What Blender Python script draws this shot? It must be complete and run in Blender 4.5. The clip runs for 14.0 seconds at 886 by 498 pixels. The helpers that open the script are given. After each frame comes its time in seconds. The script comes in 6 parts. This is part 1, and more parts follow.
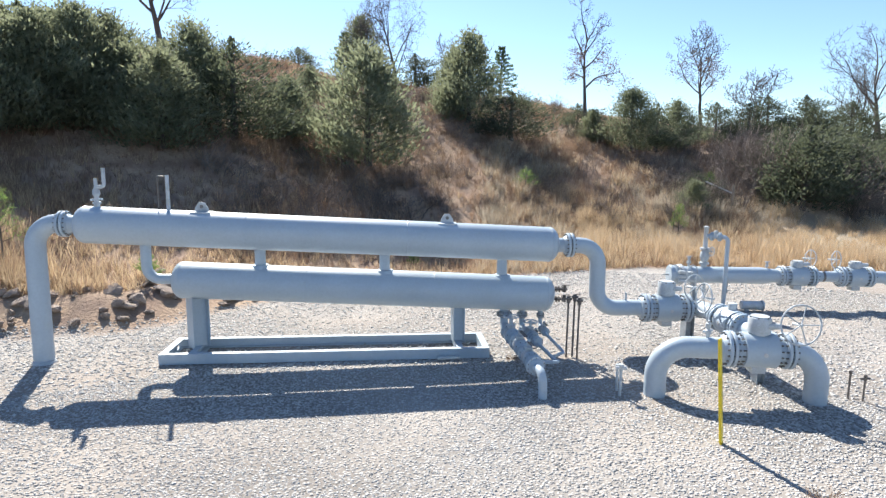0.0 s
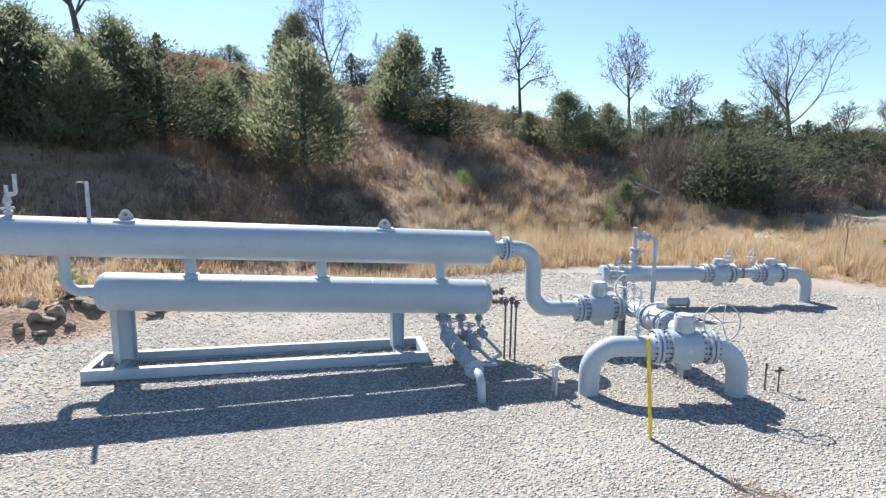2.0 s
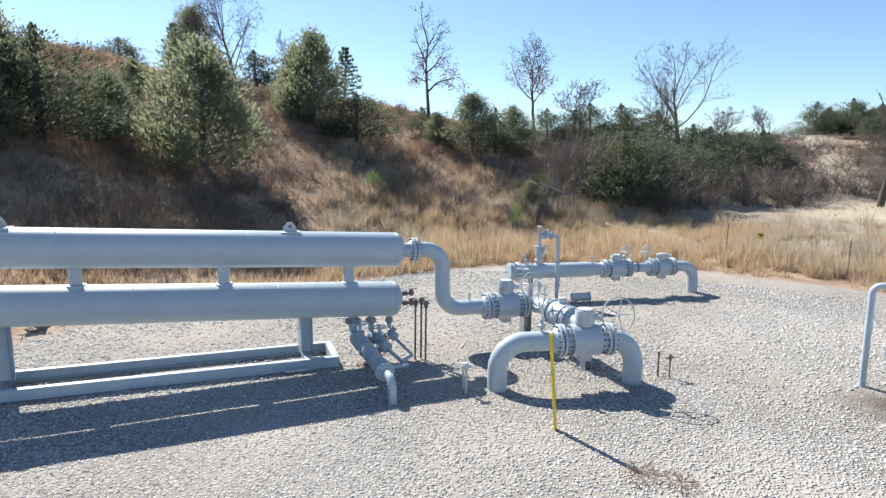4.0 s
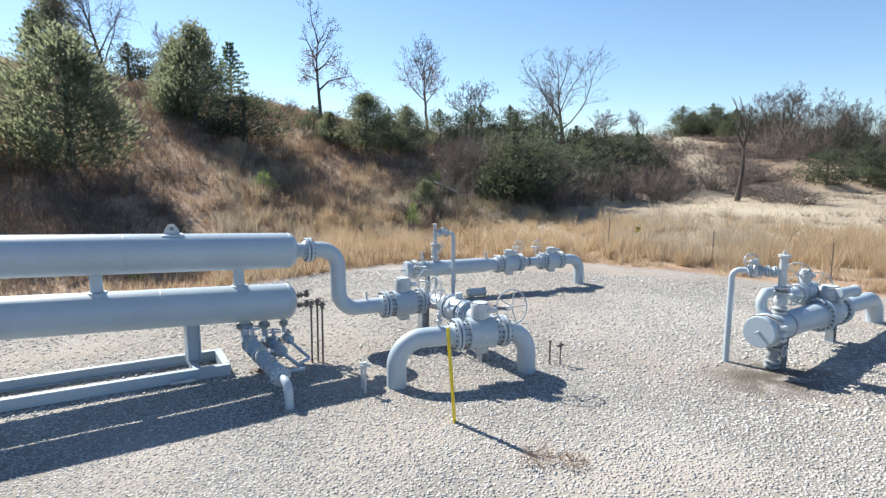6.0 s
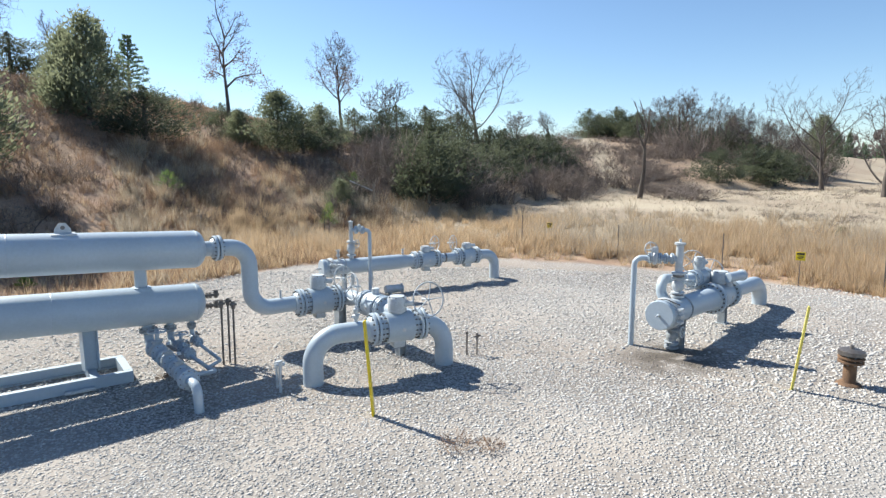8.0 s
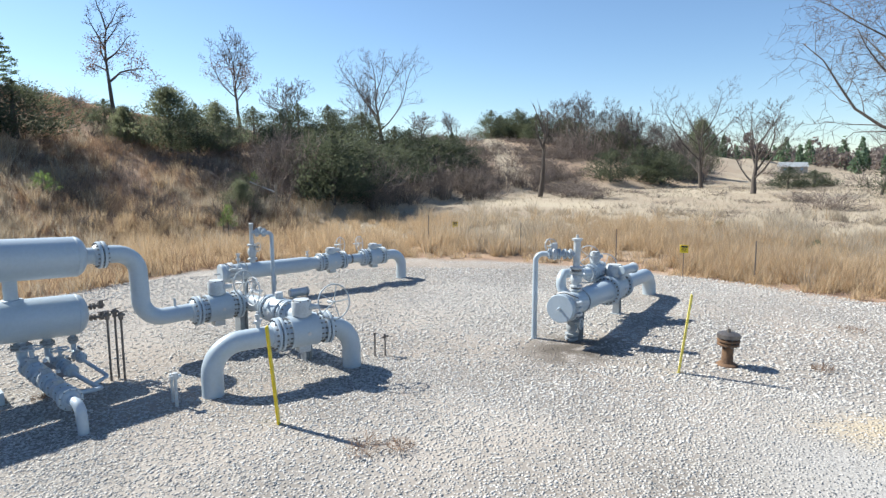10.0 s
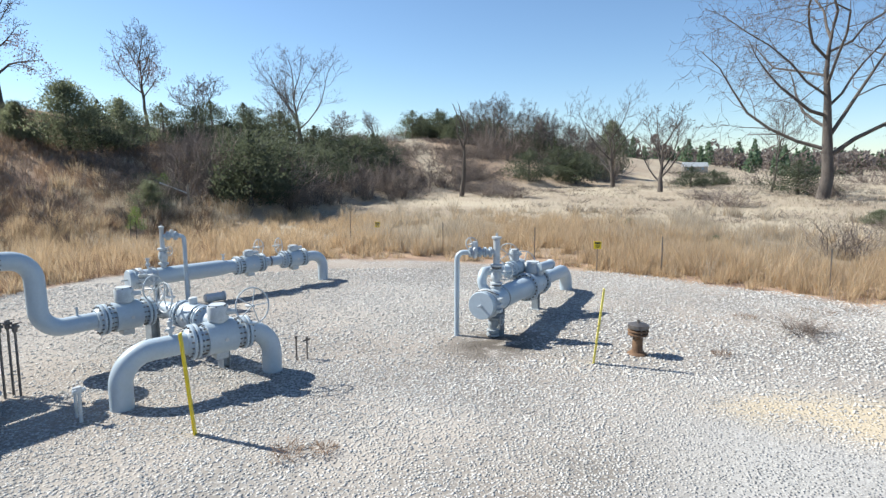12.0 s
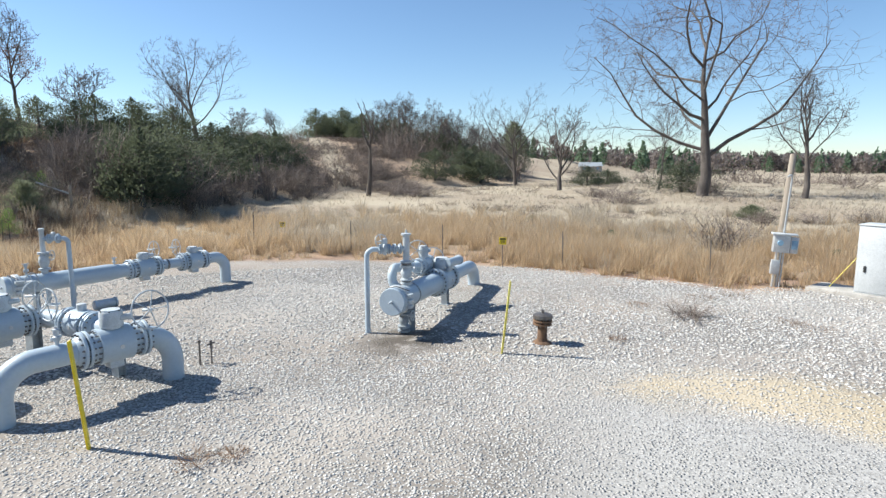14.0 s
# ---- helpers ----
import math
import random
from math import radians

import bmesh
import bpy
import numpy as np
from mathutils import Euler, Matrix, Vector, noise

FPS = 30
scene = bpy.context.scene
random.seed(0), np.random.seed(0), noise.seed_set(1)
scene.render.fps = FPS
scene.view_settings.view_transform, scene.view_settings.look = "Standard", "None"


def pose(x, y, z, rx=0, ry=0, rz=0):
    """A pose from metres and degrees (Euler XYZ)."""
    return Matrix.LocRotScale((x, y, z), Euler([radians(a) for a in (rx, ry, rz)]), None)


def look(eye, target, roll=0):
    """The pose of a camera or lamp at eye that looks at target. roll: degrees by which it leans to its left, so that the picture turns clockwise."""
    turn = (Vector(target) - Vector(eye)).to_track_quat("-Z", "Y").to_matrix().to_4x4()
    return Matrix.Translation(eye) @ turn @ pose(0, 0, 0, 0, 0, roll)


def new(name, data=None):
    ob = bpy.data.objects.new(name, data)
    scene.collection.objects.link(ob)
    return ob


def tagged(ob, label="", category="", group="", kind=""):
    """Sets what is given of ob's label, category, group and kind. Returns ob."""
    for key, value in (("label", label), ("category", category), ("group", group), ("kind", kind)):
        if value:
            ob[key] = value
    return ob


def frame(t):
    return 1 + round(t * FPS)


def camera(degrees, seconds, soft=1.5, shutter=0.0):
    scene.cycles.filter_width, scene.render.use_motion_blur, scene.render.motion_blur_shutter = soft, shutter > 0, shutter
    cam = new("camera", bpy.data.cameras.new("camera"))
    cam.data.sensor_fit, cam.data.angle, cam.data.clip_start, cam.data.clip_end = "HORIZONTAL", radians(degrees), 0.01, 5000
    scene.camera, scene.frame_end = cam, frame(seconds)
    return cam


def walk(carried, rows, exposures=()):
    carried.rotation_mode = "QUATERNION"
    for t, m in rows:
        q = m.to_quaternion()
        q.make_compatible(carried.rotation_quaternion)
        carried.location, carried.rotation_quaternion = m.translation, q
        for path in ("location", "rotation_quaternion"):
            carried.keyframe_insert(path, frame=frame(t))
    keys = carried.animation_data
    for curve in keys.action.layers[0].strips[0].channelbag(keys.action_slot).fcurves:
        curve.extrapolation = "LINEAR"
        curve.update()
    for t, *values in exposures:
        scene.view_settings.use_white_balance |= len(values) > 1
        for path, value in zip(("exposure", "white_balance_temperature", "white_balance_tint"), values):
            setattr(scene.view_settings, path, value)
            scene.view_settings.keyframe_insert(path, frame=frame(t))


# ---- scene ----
cam = camera(73.96, 14.0, soft=1.4)
# seconds, x, y, z, heading, tilt, lean
ROWS = [
    (0.0, -0.000, 0.000, 3.900, 8.17, -8.53, -0.40),
    (0.5, 0.055, -0.024, 3.922, 9.34, -8.51, -0.43),
    (1.0, 0.051, -0.021, 3.952, 10.92, -8.54, -0.41),
    (1.5, 0.063, -0.010, 3.980, 11.94, -8.55, -0.42),
    (2.0, 0.041, -0.000, 4.007, 14.07, -8.52, -0.39),
    (2.5, 0.029, 0.004, 4.024, 15.97, -8.51, -0.37),
    (3.0, 0.055, -0.005, 4.031, 17.83, -8.48, -0.36),
    (5.5, 0.155, -0.052, 3.994, 30.51, -8.33, -0.29),
    (6.0, 0.153, -0.044, 3.973, 32.69, -8.31, -0.19),
    (6.5, 0.149, -0.051, 3.959, 34.78, -8.28, -0.16),
    (7.0, 0.163, -0.053, 3.916, 36.72, -8.23, -0.07),
    (7.5, 0.158, -0.101, 3.882, 38.43, -8.20, -0.04),
    (8.0, 0.171, -0.107, 3.837, 40.70, -8.18, -0.06),
    (8.5, 0.180, -0.135, 3.809, 43.51, -8.16, -0.04),
    (11.0, 0.233, -0.106, 3.832, 53.14, -8.17, -0.00),
    (11.5, 0.229, -0.133, 3.831, 55.06, -8.18, -0.03),
    (12.0, 0.198, -0.174, 3.827, 57.26, -8.16, 0.02),
    (12.5, 0.188, -0.190, 3.805, 59.98, -8.15, -0.02),
    (13.0, 0.159, -0.191, 3.793, 62.18, -8.16, -0.04),
    (13.5, 0.130, -0.184, 3.772, 63.99, -8.16, -0.09),
    (14.0, 0.098, -0.182, 3.770, 66.32, -8.18, -0.08),
]
walk(cam, [(t, pose(x, y, z) @ pose(0, 0, 0, 0, 0, -heading) @ pose(0, 0, 0, 90 + tilt) @ pose(0, 0, 0, 0, 0, -lean))
           for t, x, y, z, heading, tilt, lean in ROWS],
     [(0.0, 1.14, 6500, 9), (3.0, 0.98, 6500, 8), (6.5, 0.90, 6500, 7), (14.0, 0.80, 6350, 6)])

# ---- sky and sun ----
SUN_HEADING, SUN_HEIGHT = radians(-14.5), radians(42.3)
world = bpy.data.worlds.new("sky")
scene.world = world
world.use_nodes = True
wn, wl = world.node_tree.nodes, world.node_tree.links
sky = wn.new("ShaderNodeTexSky")
sky.sky_type, sky.sun_disc = "NISHITA", False
sky.sun_elevation, sky.sun_rotation = SUN_HEIGHT, SUN_HEADING
sky.air_density, sky.dust_density, sky.ozone_density = 0.9, 0.16, 4.2
wn["Background"].inputs["Strength"].default_value = 0.091
wl.new(sky.outputs[0], wn["Background"].inputs["Color"])
sun = new("sun", bpy.data.lights.new("sun", "SUN"))
sun.data.energy, sun.data.angle, sun.data.color = 5.2, radians(0.53), (1.0, 0.95, 0.88)
sun.matrix_world = look((-8, 31, 28), (-8 + math.sin(-SUN_HEADING) * math.cos(SUN_HEIGHT), 31 - math.cos(SUN_HEADING) * math.cos(SUN_HEIGHT), 28 - math.sin(SUN_HEIGHT)))

# ---- materials ----
def material(name, rough=0.6, metal=0.0):
    m = bpy.data.materials.new(name)
    m.use_nodes = True
    n = m.node_tree.nodes
    b = n["Principled BSDF"]
    b.inputs["Roughness"].default_value, b.inputs["Metallic"].default_value = rough, metal
    return m, n, m.node_tree.links, b


def mixed(n, l, fac, a, b):
    x = n.new("ShaderNodeMix")
    x.data_type = "RGBA"
    for value, socket in ((fac, x.inputs[0]), (a, x.inputs[6]), (b, x.inputs[7])):
        if isinstance(value, bpy.types.NodeSocket):
            l.new(value, socket)
        else:
            socket.default_value = value if not isinstance(value, tuple) else (*value, 1)
    return x.outputs[2]


def noisy(n, l, scale, low=0.35, high=0.65, detail=5.0, coord="Object", stretch=(1, 1, 1)):
    tc, mp, tx, rp = n.new("ShaderNodeTexCoord"), n.new("ShaderNodeMapping"), n.new("ShaderNodeTexNoise"), n.new("ShaderNodeMapRange")
    mp.inputs["Scale"].default_value = stretch
    l.new(tc.outputs[coord], mp.inputs[0])
    l.new(mp.outputs[0], tx.inputs["Vector"])
    tx.inputs["Scale"].default_value, tx.inputs["Detail"].default_value = scale, detail
    rp.inputs["From Min"].default_value, rp.inputs["From Max"].default_value = low, high
    l.new(tx.outputs[0], rp.inputs[0])
    return rp.outputs[0]


def bumped(n, l, b, height, strength, distance):
    u = n.new("ShaderNodeBump")
    u.inputs["Strength"].default_value, u.inputs["Distance"].default_value = strength, distance
    l.new(height, u.inputs["Height"])
    l.new(u.outputs[0], b.inputs["Normal"])


def plain(name, base, other, rough=0.6, metal=0.0, scale=6.0, fine=60.0, bump=0.15, depth=0.004, low=0.35, high=0.7, stretch=(1, 1, 1), island=0.0, dirt=1.0):
    """Two tones by a coarse noise, dirt by a fine one, and a fine relief."""
    m, n, l, b = material(name, rough, metal)
    c = mixed(n, l, noisy(n, l, scale, low, high, stretch=stretch), base, other)
    f = noisy(n, l, fine, 0.3, 0.75, stretch=stretch)
    hs = n.new("ShaderNodeHueSaturation")
    l.new(c, hs.inputs["Color"])
    mr = n.new("ShaderNodeMapRange")
    mr.inputs["To Min"].default_value, mr.inputs["To Max"].default_value = 1 - 0.18 * dirt, 1 + 0.12 * dirt
    l.new(f, mr.inputs[0])
    value = mr.outputs[0]
    if island:
        ge, mu, mr2 = n.new("ShaderNodeNewGeometry"), n.new("ShaderNodeMath"), n.new("ShaderNodeMapRange")
        mr2.inputs["To Min"].default_value, mr2.inputs["To Max"].default_value = 1 - island, 1 + island
        l.new(ge.outputs["Random Per Island"], mr2.inputs[0])
        mu.operation = "MULTIPLY"
        l.new(mr2.outputs[0], mu.inputs[0])
        l.new(value, mu.inputs[1])
        value = mu.outputs[0]
    l.new(value, hs.inputs["Value"])
    l.new(hs.outputs[0], b.inputs["Base Color"])
    if bump:
        bumped(n, l, b, f, bump, depth)
    return m


PAINT = plain("grey_paint", (0.41, 0.485, 0.55), (0.365, 0.43, 0.485), 0.42, 0, 1.3, 22, 0.02, 0.002, 0.25, 0.85, dirt=0.3)
PAINT_WORN = plain("worn_grey_paint", (0.50, 0.54, 0.57), (0.38, 0.40, 0.40), 0.5, 0, 5, 60, 0.15, 0.003, 0.4, 0.75)
PAINT_DULL = plain("dull_grey_paint", (0.34, 0.38, 0.41), (0.26, 0.28, 0.29), 0.55, 0, 6, 60, 0.15, 0.003)
BOLT = plain("dark_bolt", (0.15, 0.155, 0.16), (0.22, 0.21, 0.20), 0.5, 0.6, 30, 120, 0.1)
STEEL = plain("bare_steel", (0.20, 0.19, 0.18), (0.14, 0.12, 0.11), 0.5, 0.7, 20, 120, 0.1)
RUST = plain("rusted_steel", (0.12, 0.07, 0.042), (0.21, 0.125, 0.07), 0.85, 0.1, 7, 70, 0.5, 0.006)
YELLOW = plain("yellow_plastic", (0.80, 0.62, 0.015), (0.70, 0.50, 0.02), 0.4, 0, 3, 50, 0.05)
YELLOW_PALE = plain("faded_yellow_plastic", (0.80, 0.70, 0.16), (0.72, 0.60, 0.12), 0.5, 0, 3, 50, 0.05)
BLACK = plain("black_ink", (0.02, 0.02, 0.02), (0.03, 0.03, 0.03), 0.6)
WOOD = plain("weathered_wood", (0.36, 0.31, 0.25), (0.24, 0.20, 0.16), 0.85, 0, 9, 40, 0.5, 0.006, stretch=(1, 1, 0.12))
GALV = plain("galvanised_steel", (0.55, 0.56, 0.56), (0.44, 0.45, 0.46), 0.45, 0.35, 9, 60, 0.1)
CABINET = plain("cabinet_paint", (0.50, 0.52, 0.53), (0.43, 0.45, 0.46), 0.45, 0, 1.5, 40, 0.05)
CONCRETE = plain("concrete", (0.42, 0.40, 0.37), (0.30, 0.285, 0.26), 0.9, 0, 3, 30, 0.4, 0.006)
METER = plain("meter_face", (0.25, 0.42, 0.55), (0.18, 0.30, 0.42), 0.3)
BARK = plain("grey_bark", (0.135, 0.115, 0.10), (0.075, 0.062, 0.055), 0.95, 0, 3, 25, 0.7, 0.02, stretch=(1, 1, 0.3))
TWIG = plain("bare_twigs", (0.16, 0.138, 0.128), (0.105, 0.088, 0.08), 0.95, 0, 1.5, 8, 0, island=0.25)
BRUSH = plain("grey_brush", (0.25, 0.205, 0.175), (0.15, 0.12, 0.105), 0.95, 0, 0.7, 6, 0, island=0.3)


def leafy(name, base, other, dry):
    m = plain(name, base, other, 0.75, 0, 0.9, 5, 0, low=0.3, high=0.7, island=0.35)
    n, l = m.node_tree.nodes, m.node_tree.links
    out, b = n["Material Output"], n["Principled BSDF"]
    tr, mx = n.new("ShaderNodeBsdfTranslucent"), n.new("ShaderNodeMixShader")
    tr.inputs[0].default_value = (*dry, 1)
    mx.inputs[0].default_value = 0.45
    l.new(b.outputs[0], mx.inputs[1])
    l.new(tr.outputs[0], mx.inputs[2])
    l.new(mx.outputs[0], out.inputs[0])
    return m


# cedar green with the veil of bright haze mixed into its colour
CEDAR_HAZY = leafy("hazy_cedar_foliage", (0.10, 0.120, 0.080), (0.13, 0.14, 0.090), (0.30, 0.33, 0.20))
# darker copy of the cedar green, without that haze, for bushy crowns
CEDAR_CLEAR = leafy("clear_cedar_foliage", (0.058, 0.075, 0.052), (0.085, 0.098, 0.066), (0.13, 0.15, 0.09))
PINE = leafy("pine_foliage", (0.075, 0.120, 0.085), (0.11, 0.155, 0.095), (0.20, 0.29, 0.17))
SAPLING = leafy("young_pine_needles", (0.13, 0.22, 0.06), (0.19, 0.27, 0.08), (0.25, 0.36, 0.10))
STRAW = leafy("dry_grass", (0.56, 0.435, 0.285), (0.40, 0.295, 0.185), (0.60, 0.46, 0.30))
PALE = leafy("bleached_grass", (0.52, 0.46, 0.37), (0.36, 0.31, 0.245), (0.52, 0.45, 0.35))
WOODS = leafy("bare_wood_crowns", (0.20, 0.17, 0.155), (0.14, 0.115, 0.105), (0.24, 0.20, 0.18))
RUSSET = leafy("russet_grass", (0.30, 0.205, 0.145), (0.19, 0.135, 0.10), (0.32, 0.22, 0.15))
OAKLEAF = leafy("dead_oak_leaves", (0.20, 0.11, 0.07), (0.13, 0.075, 0.05), (0.25, 0.13, 0.07))
STONE = plain("gravel_stone", (0.50, 0.485, 0.46), (0.40, 0.385, 0.36), 0.9, 0, 0.5, 30, 0.3, 0.004, island=0.30)
ROCK = plain("bank_rock", (0.36, 0.29, 0.24), (0.22, 0.165, 0.13), 0.95, 0, 2, 14, 0.8, 0.03)

# ---- the lie of the land: flat pad, wooded bank, fields ----
# heading seen from the pad, distance of the foot, distance and angle of the crest
LAND = np.array([(-180, 60, 260, -0.6), (-110, 40, 120, 0.5), (-75, 16, 46, 8), (-45, 15.5, 48, 9.2), (-29, 16.0, 49, 8.9), (-17, 16.6, 50, 8.5), (-8.6, 18.0, 51, 8.1), (0, 20.0, 52, 7.3),
                 (10, 22, 53, 6.2), (20, 25, 55, 4.9), (28, 28, 58, 3.6), (35, 31, 63, 2.6), (42, 37, 70, 1.8), (48, 48, 95, 1.9),
                 (54, 58, 118, 2.4), (60, 66, 128, 2.5), (66, 75, 140, 2.1), (72, 90, 160, 1.2), (80, 100, 220, 0.0), (88, 110, 260, -0.5),
                 (100, 120, 300, -0.6), (130, 120, 300, -0.6), (180, 60, 260, -0.6)])
PAD = [(-40, 12.2), (-14, 12.9), (-7.5, 13.5), (-5.5, 13.7), (-4.2, 15.0), (-1.0, 17.3), (3.0, 18.8), (7.0, 19.6), (10.5, 20.3), (13.5, 19.2), (17.2, 16.9),
       (19.6, 13.0), (20.6, 9.0), (20.7, 4.5), (20.4, 1.8), (19.6, -1.2), (20.6, -4.0), (21.5, -8.0), (22, -14), (24, -30), (-40, -30)]


def fbm(x, y, scale, octaves=4, seed=0):
    """Smooth value noise on arrays, about -1 to 1."""
    x, y = np.asarray(x, float) / scale, np.asarray(y, float) / scale
    total, gain = np.zeros(np.broadcast(x, y).shape), 0.5
    for o in range(octaves):
        xi, yi = np.floor(x), np.floor(y)
        u, v = x - xi, y - yi
        u, v = u * u * (3 - 2 * u), v * v * (3 - 2 * v)
        h = lambda i, j: np.modf(np.abs(np.sin(i * 127.1 + j * 311.7 + seed * 74.7 + o * 19.3) * 43758.5453))[0] * 2 - 1
        total += gain * ((h(xi, yi) * (1 - u) + h(xi + 1, yi) * u) * (1 - v) + (h(xi, yi + 1) * (1 - u) + h(xi + 1, yi + 1) * u) * v)
        x, y, gain = x * 2.03 + 5.1, y * 2.03 - 3.7, gain * 0.5
    return total


def pad_edge(x, y):
    """Signed distance to the pad's rim, positive inside."""
    x, y = np.asarray(x, float), np.asarray(y, float)
    best, inside = np.full(np.broadcast(x, y).shape, 1e9), np.zeros(np.broadcast(x, y).shape, bool)
    for (ax, ay), (bx, by) in zip(PAD, PAD[1:] + PAD[:1]):
        ex, ey = bx - ax, by - ay
        k = np.clip(((x - ax) * ex + (y - ay) * ey) / (ex * ex + ey * ey), 0, 1)
        best = np.minimum(best, np.hypot(x - ax - k * ex, y - ay - k * ey))
        cross = (ay > y) != (by > y)
        inside ^= cross & (x < (bx - ax) * (y - ay) / ((by - ay) if by != ay else 1e-9) + ax)
    return np.where(inside, best, -best)


def land(x, y):
    """Height of the ground."""
    x, y = np.asarray(x, float), np.asarray(y, float)
    d, az = np.hypot(x, y), np.degrees(np.arctan2(x, y))
    az = az + 1.5 * fbm(x, y, 9, 3, 4)
    foot, crest, angle = (np.interp(az, LAND[:, 0], LAND[:, k]) for k in (1, 2, 3))
    top = 3.9 + crest * np.tan(np.radians(angle))
    k = np.clip((d - foot) / (crest - foot), 0, 1)
    rise = 0.62 * k + 0.38 * (k * k * (3 - 2 * k)) - 0.0
    rise = np.where(k < 0.12, k * k / 0.12 * 0.5 * 1.24 * 0.9 + rise * 0.1, rise)
    field = np.clip((d - 22) / 60, 0, 1) * 0.7
    z = np.where(top > 1.5, top * rise + field * (1 - k), field + (top - 0.7) * k)
    beyond = np.clip(d - crest, 0, None)
    z = z - np.where(top > 1.5, np.minimum(beyond * 0.10, np.maximum(top - 1.5, 0)), 0)
    out = np.clip(-pad_edge(x, y) / 3, 0, 1)
    rough = out * (0.16 * fbm(x, y, 2.2, 4, 1) + 0.35 * fbm(x, y, 7, 3, 2) * np.clip(k * 6, 0.25, 1) + 1.2 * fbm(x, y, 40, 3, 3) * np.clip((d - 60) / 60, 0, 1))
    bank = np.clip((-2.0 - x) / 3, 0, 1) * np.clip(-pad_edge(x, y) / 1.4, 0, 1) * 0.55
    return z * np.clip(out * 1.5, 0, 1) + rough + bank + 0.035 * fbm(x, y, 3.5, 3, 8) * (1 - out)


def drive(x, y):
    """Where the pad is a drive of fine crushed stone, 0 to 1."""
    wave = 0.5 * fbm(x, y, 2.2, 3, 15)
    return np.clip((9.9 + wave - x) / 0.7, 0, 1) * np.clip((2.0 + wave - y) / 1.6, 0, 1)


def sandy(x, y):
    """The sandy band along the drive's far edge, 0 to 1."""
    middle = 10.75 - 0.12 * (y + 1.3) ** 2
    return np.clip(1.5 - np.abs(x - middle) / (0.55 + 0.12 * np.clip(0.8 - y, 0, 4)) + 0.9 * fbm(x, y, 1.3, 4, 11), 0, 1) * np.clip((1.4 - y) / 1.0, 0, 1)


def ground_material():
    m, n, l, b = material("ground", 0.95)
    at = n.new("ShaderNodeAttribute")
    at.attribute_name = "pad"
    # gravel: crushed stones of several greys, with fines and painted crevice shade between them
    tc, vo = n.new("ShaderNodeTexCoord"), n.new("ShaderNodeTexVoronoi")
    vo.inputs["Scale"].default_value = 19
    l.new(tc.outputs["Object"], vo.inputs["Vector"])
    sep = n.new("ShaderNodeSeparateColor")
    l.new(vo.outputs["Color"], sep.inputs[0])
    stone = mixed(n, l, sep.outputs[0], (0.25, 0.24, 0.225), (0.55, 0.53, 0.50))
    # colour darkens towards the cell rims, standing in for shade between stones
    crevice_shade = n.new("ShaderNodeMapRange")
    crevice_shade.inputs["From Min"].default_value, crevice_shade.inputs["From Max"].default_value = 0.30, 0.62
    l.new(vo.outputs["Distance"], crevice_shade.inputs[0])
    stone = mixed(n, l, crevice_shade.outputs[0], stone, (0.18, 0.16, 0.14))
    dirt = noisy(n, l, 0.33, 0.44, 0.66, 6)
    dm = n.new("ShaderNodeMath")
    dm.operation = "MULTIPLY"
    dm.inputs[1].default_value = 0.6
    l.new(dirt, dm.inputs[0])
    gravel = mixed(n, l, dm.outputs[0], stone, (0.36, 0.30, 0.245))
    fines = noisy(n, l, 0.16, 0.44, 0.62, 5)
    fm = n.new("ShaderNodeMath")
    fm.operation = "MULTIPLY"
    fm.inputs[1].default_value = 0.40
    l.new(fines, fm.inputs[0])
    gravel = mixed(n, l, fm.outputs[0], gravel, (0.44, 0.42, 0.39))
    fine, grit = n.new("ShaderNodeAttribute"), n.new("ShaderNodeTexVoronoi")
    fine.attribute_name = "fine"
    grit.inputs["Scale"].default_value = 42
    l.new(tc.outputs["Object"], grit.inputs["Vector"])
    gs = n.new("ShaderNodeSeparateColor")
    l.new(grit.outputs["Color"], gs.inputs[0])
    gravel = mixed(n, l, fine.outputs["Fac"], gravel, mixed(n, l, gs.outputs[0], (0.26, 0.25, 0.235), (0.43, 0.415, 0.395)))
    gap = n.new("ShaderNodeMapRange")
    gap.inputs["From Min"].default_value, gap.inputs["From Max"].default_value = 0.0, 0.45
    gap.inputs["To Min"].default_value, gap.inputs["To Max"].default_value = 1.0, 0.0
    l.new(vo.outputs["Distance"], gap.inputs[0])
    # soil with dead grass
    soil = mixed(n, l, noisy(n, l, 0.5, 0.35, 0.65, 7), (0.32, 0.21, 0.145), (0.21, 0.14, 0.10))
    thatch = mixed(n, l, noisy(n, l, 9, 0.3, 0.7, 6), (0.42, 0.30, 0.20), (0.29, 0.20, 0.135))
    wild = mixed(n, l, noisy(n, l, 0.8, 0.42, 0.6, 6), thatch, soil)
    field = n.new("ShaderNodeAttribute")
    field.attribute_name = "field"
    meadow = mixed(n, l, noisy(n, l, 0.06, 0.38, 0.62, 8), (0.40, 0.34, 0.25), (0.25, 0.195, 0.14))
    meadow = mixed(n, l, noisy(n, l, 2.5, 0.4, 0.8, 6), meadow, (0.40, 0.345, 0.26))
    wild = mixed(n, l, field.outputs["Fac"], wild, meadow)
    # oil-stained, muddy and sandy spots on the pad
    spot = n.new("ShaderNodeAttribute")
    spot.attribute_name = "spot"
    sand = n.new("ShaderNodeAttribute")
    sand.attribute_name = "sand"
    gravel = mixed(n, l, sand.outputs["Fac"], gravel, (0.52, 0.42, 0.27))
    sm = n.new("ShaderNodeMath")
    sm.operation = "MULTIPLY"
    l.new(spot.outputs["Fac"], sm.inputs[0])
    l.new(noisy(n, l, 2.2, 0.36, 0.50, 6), sm.inputs[1])
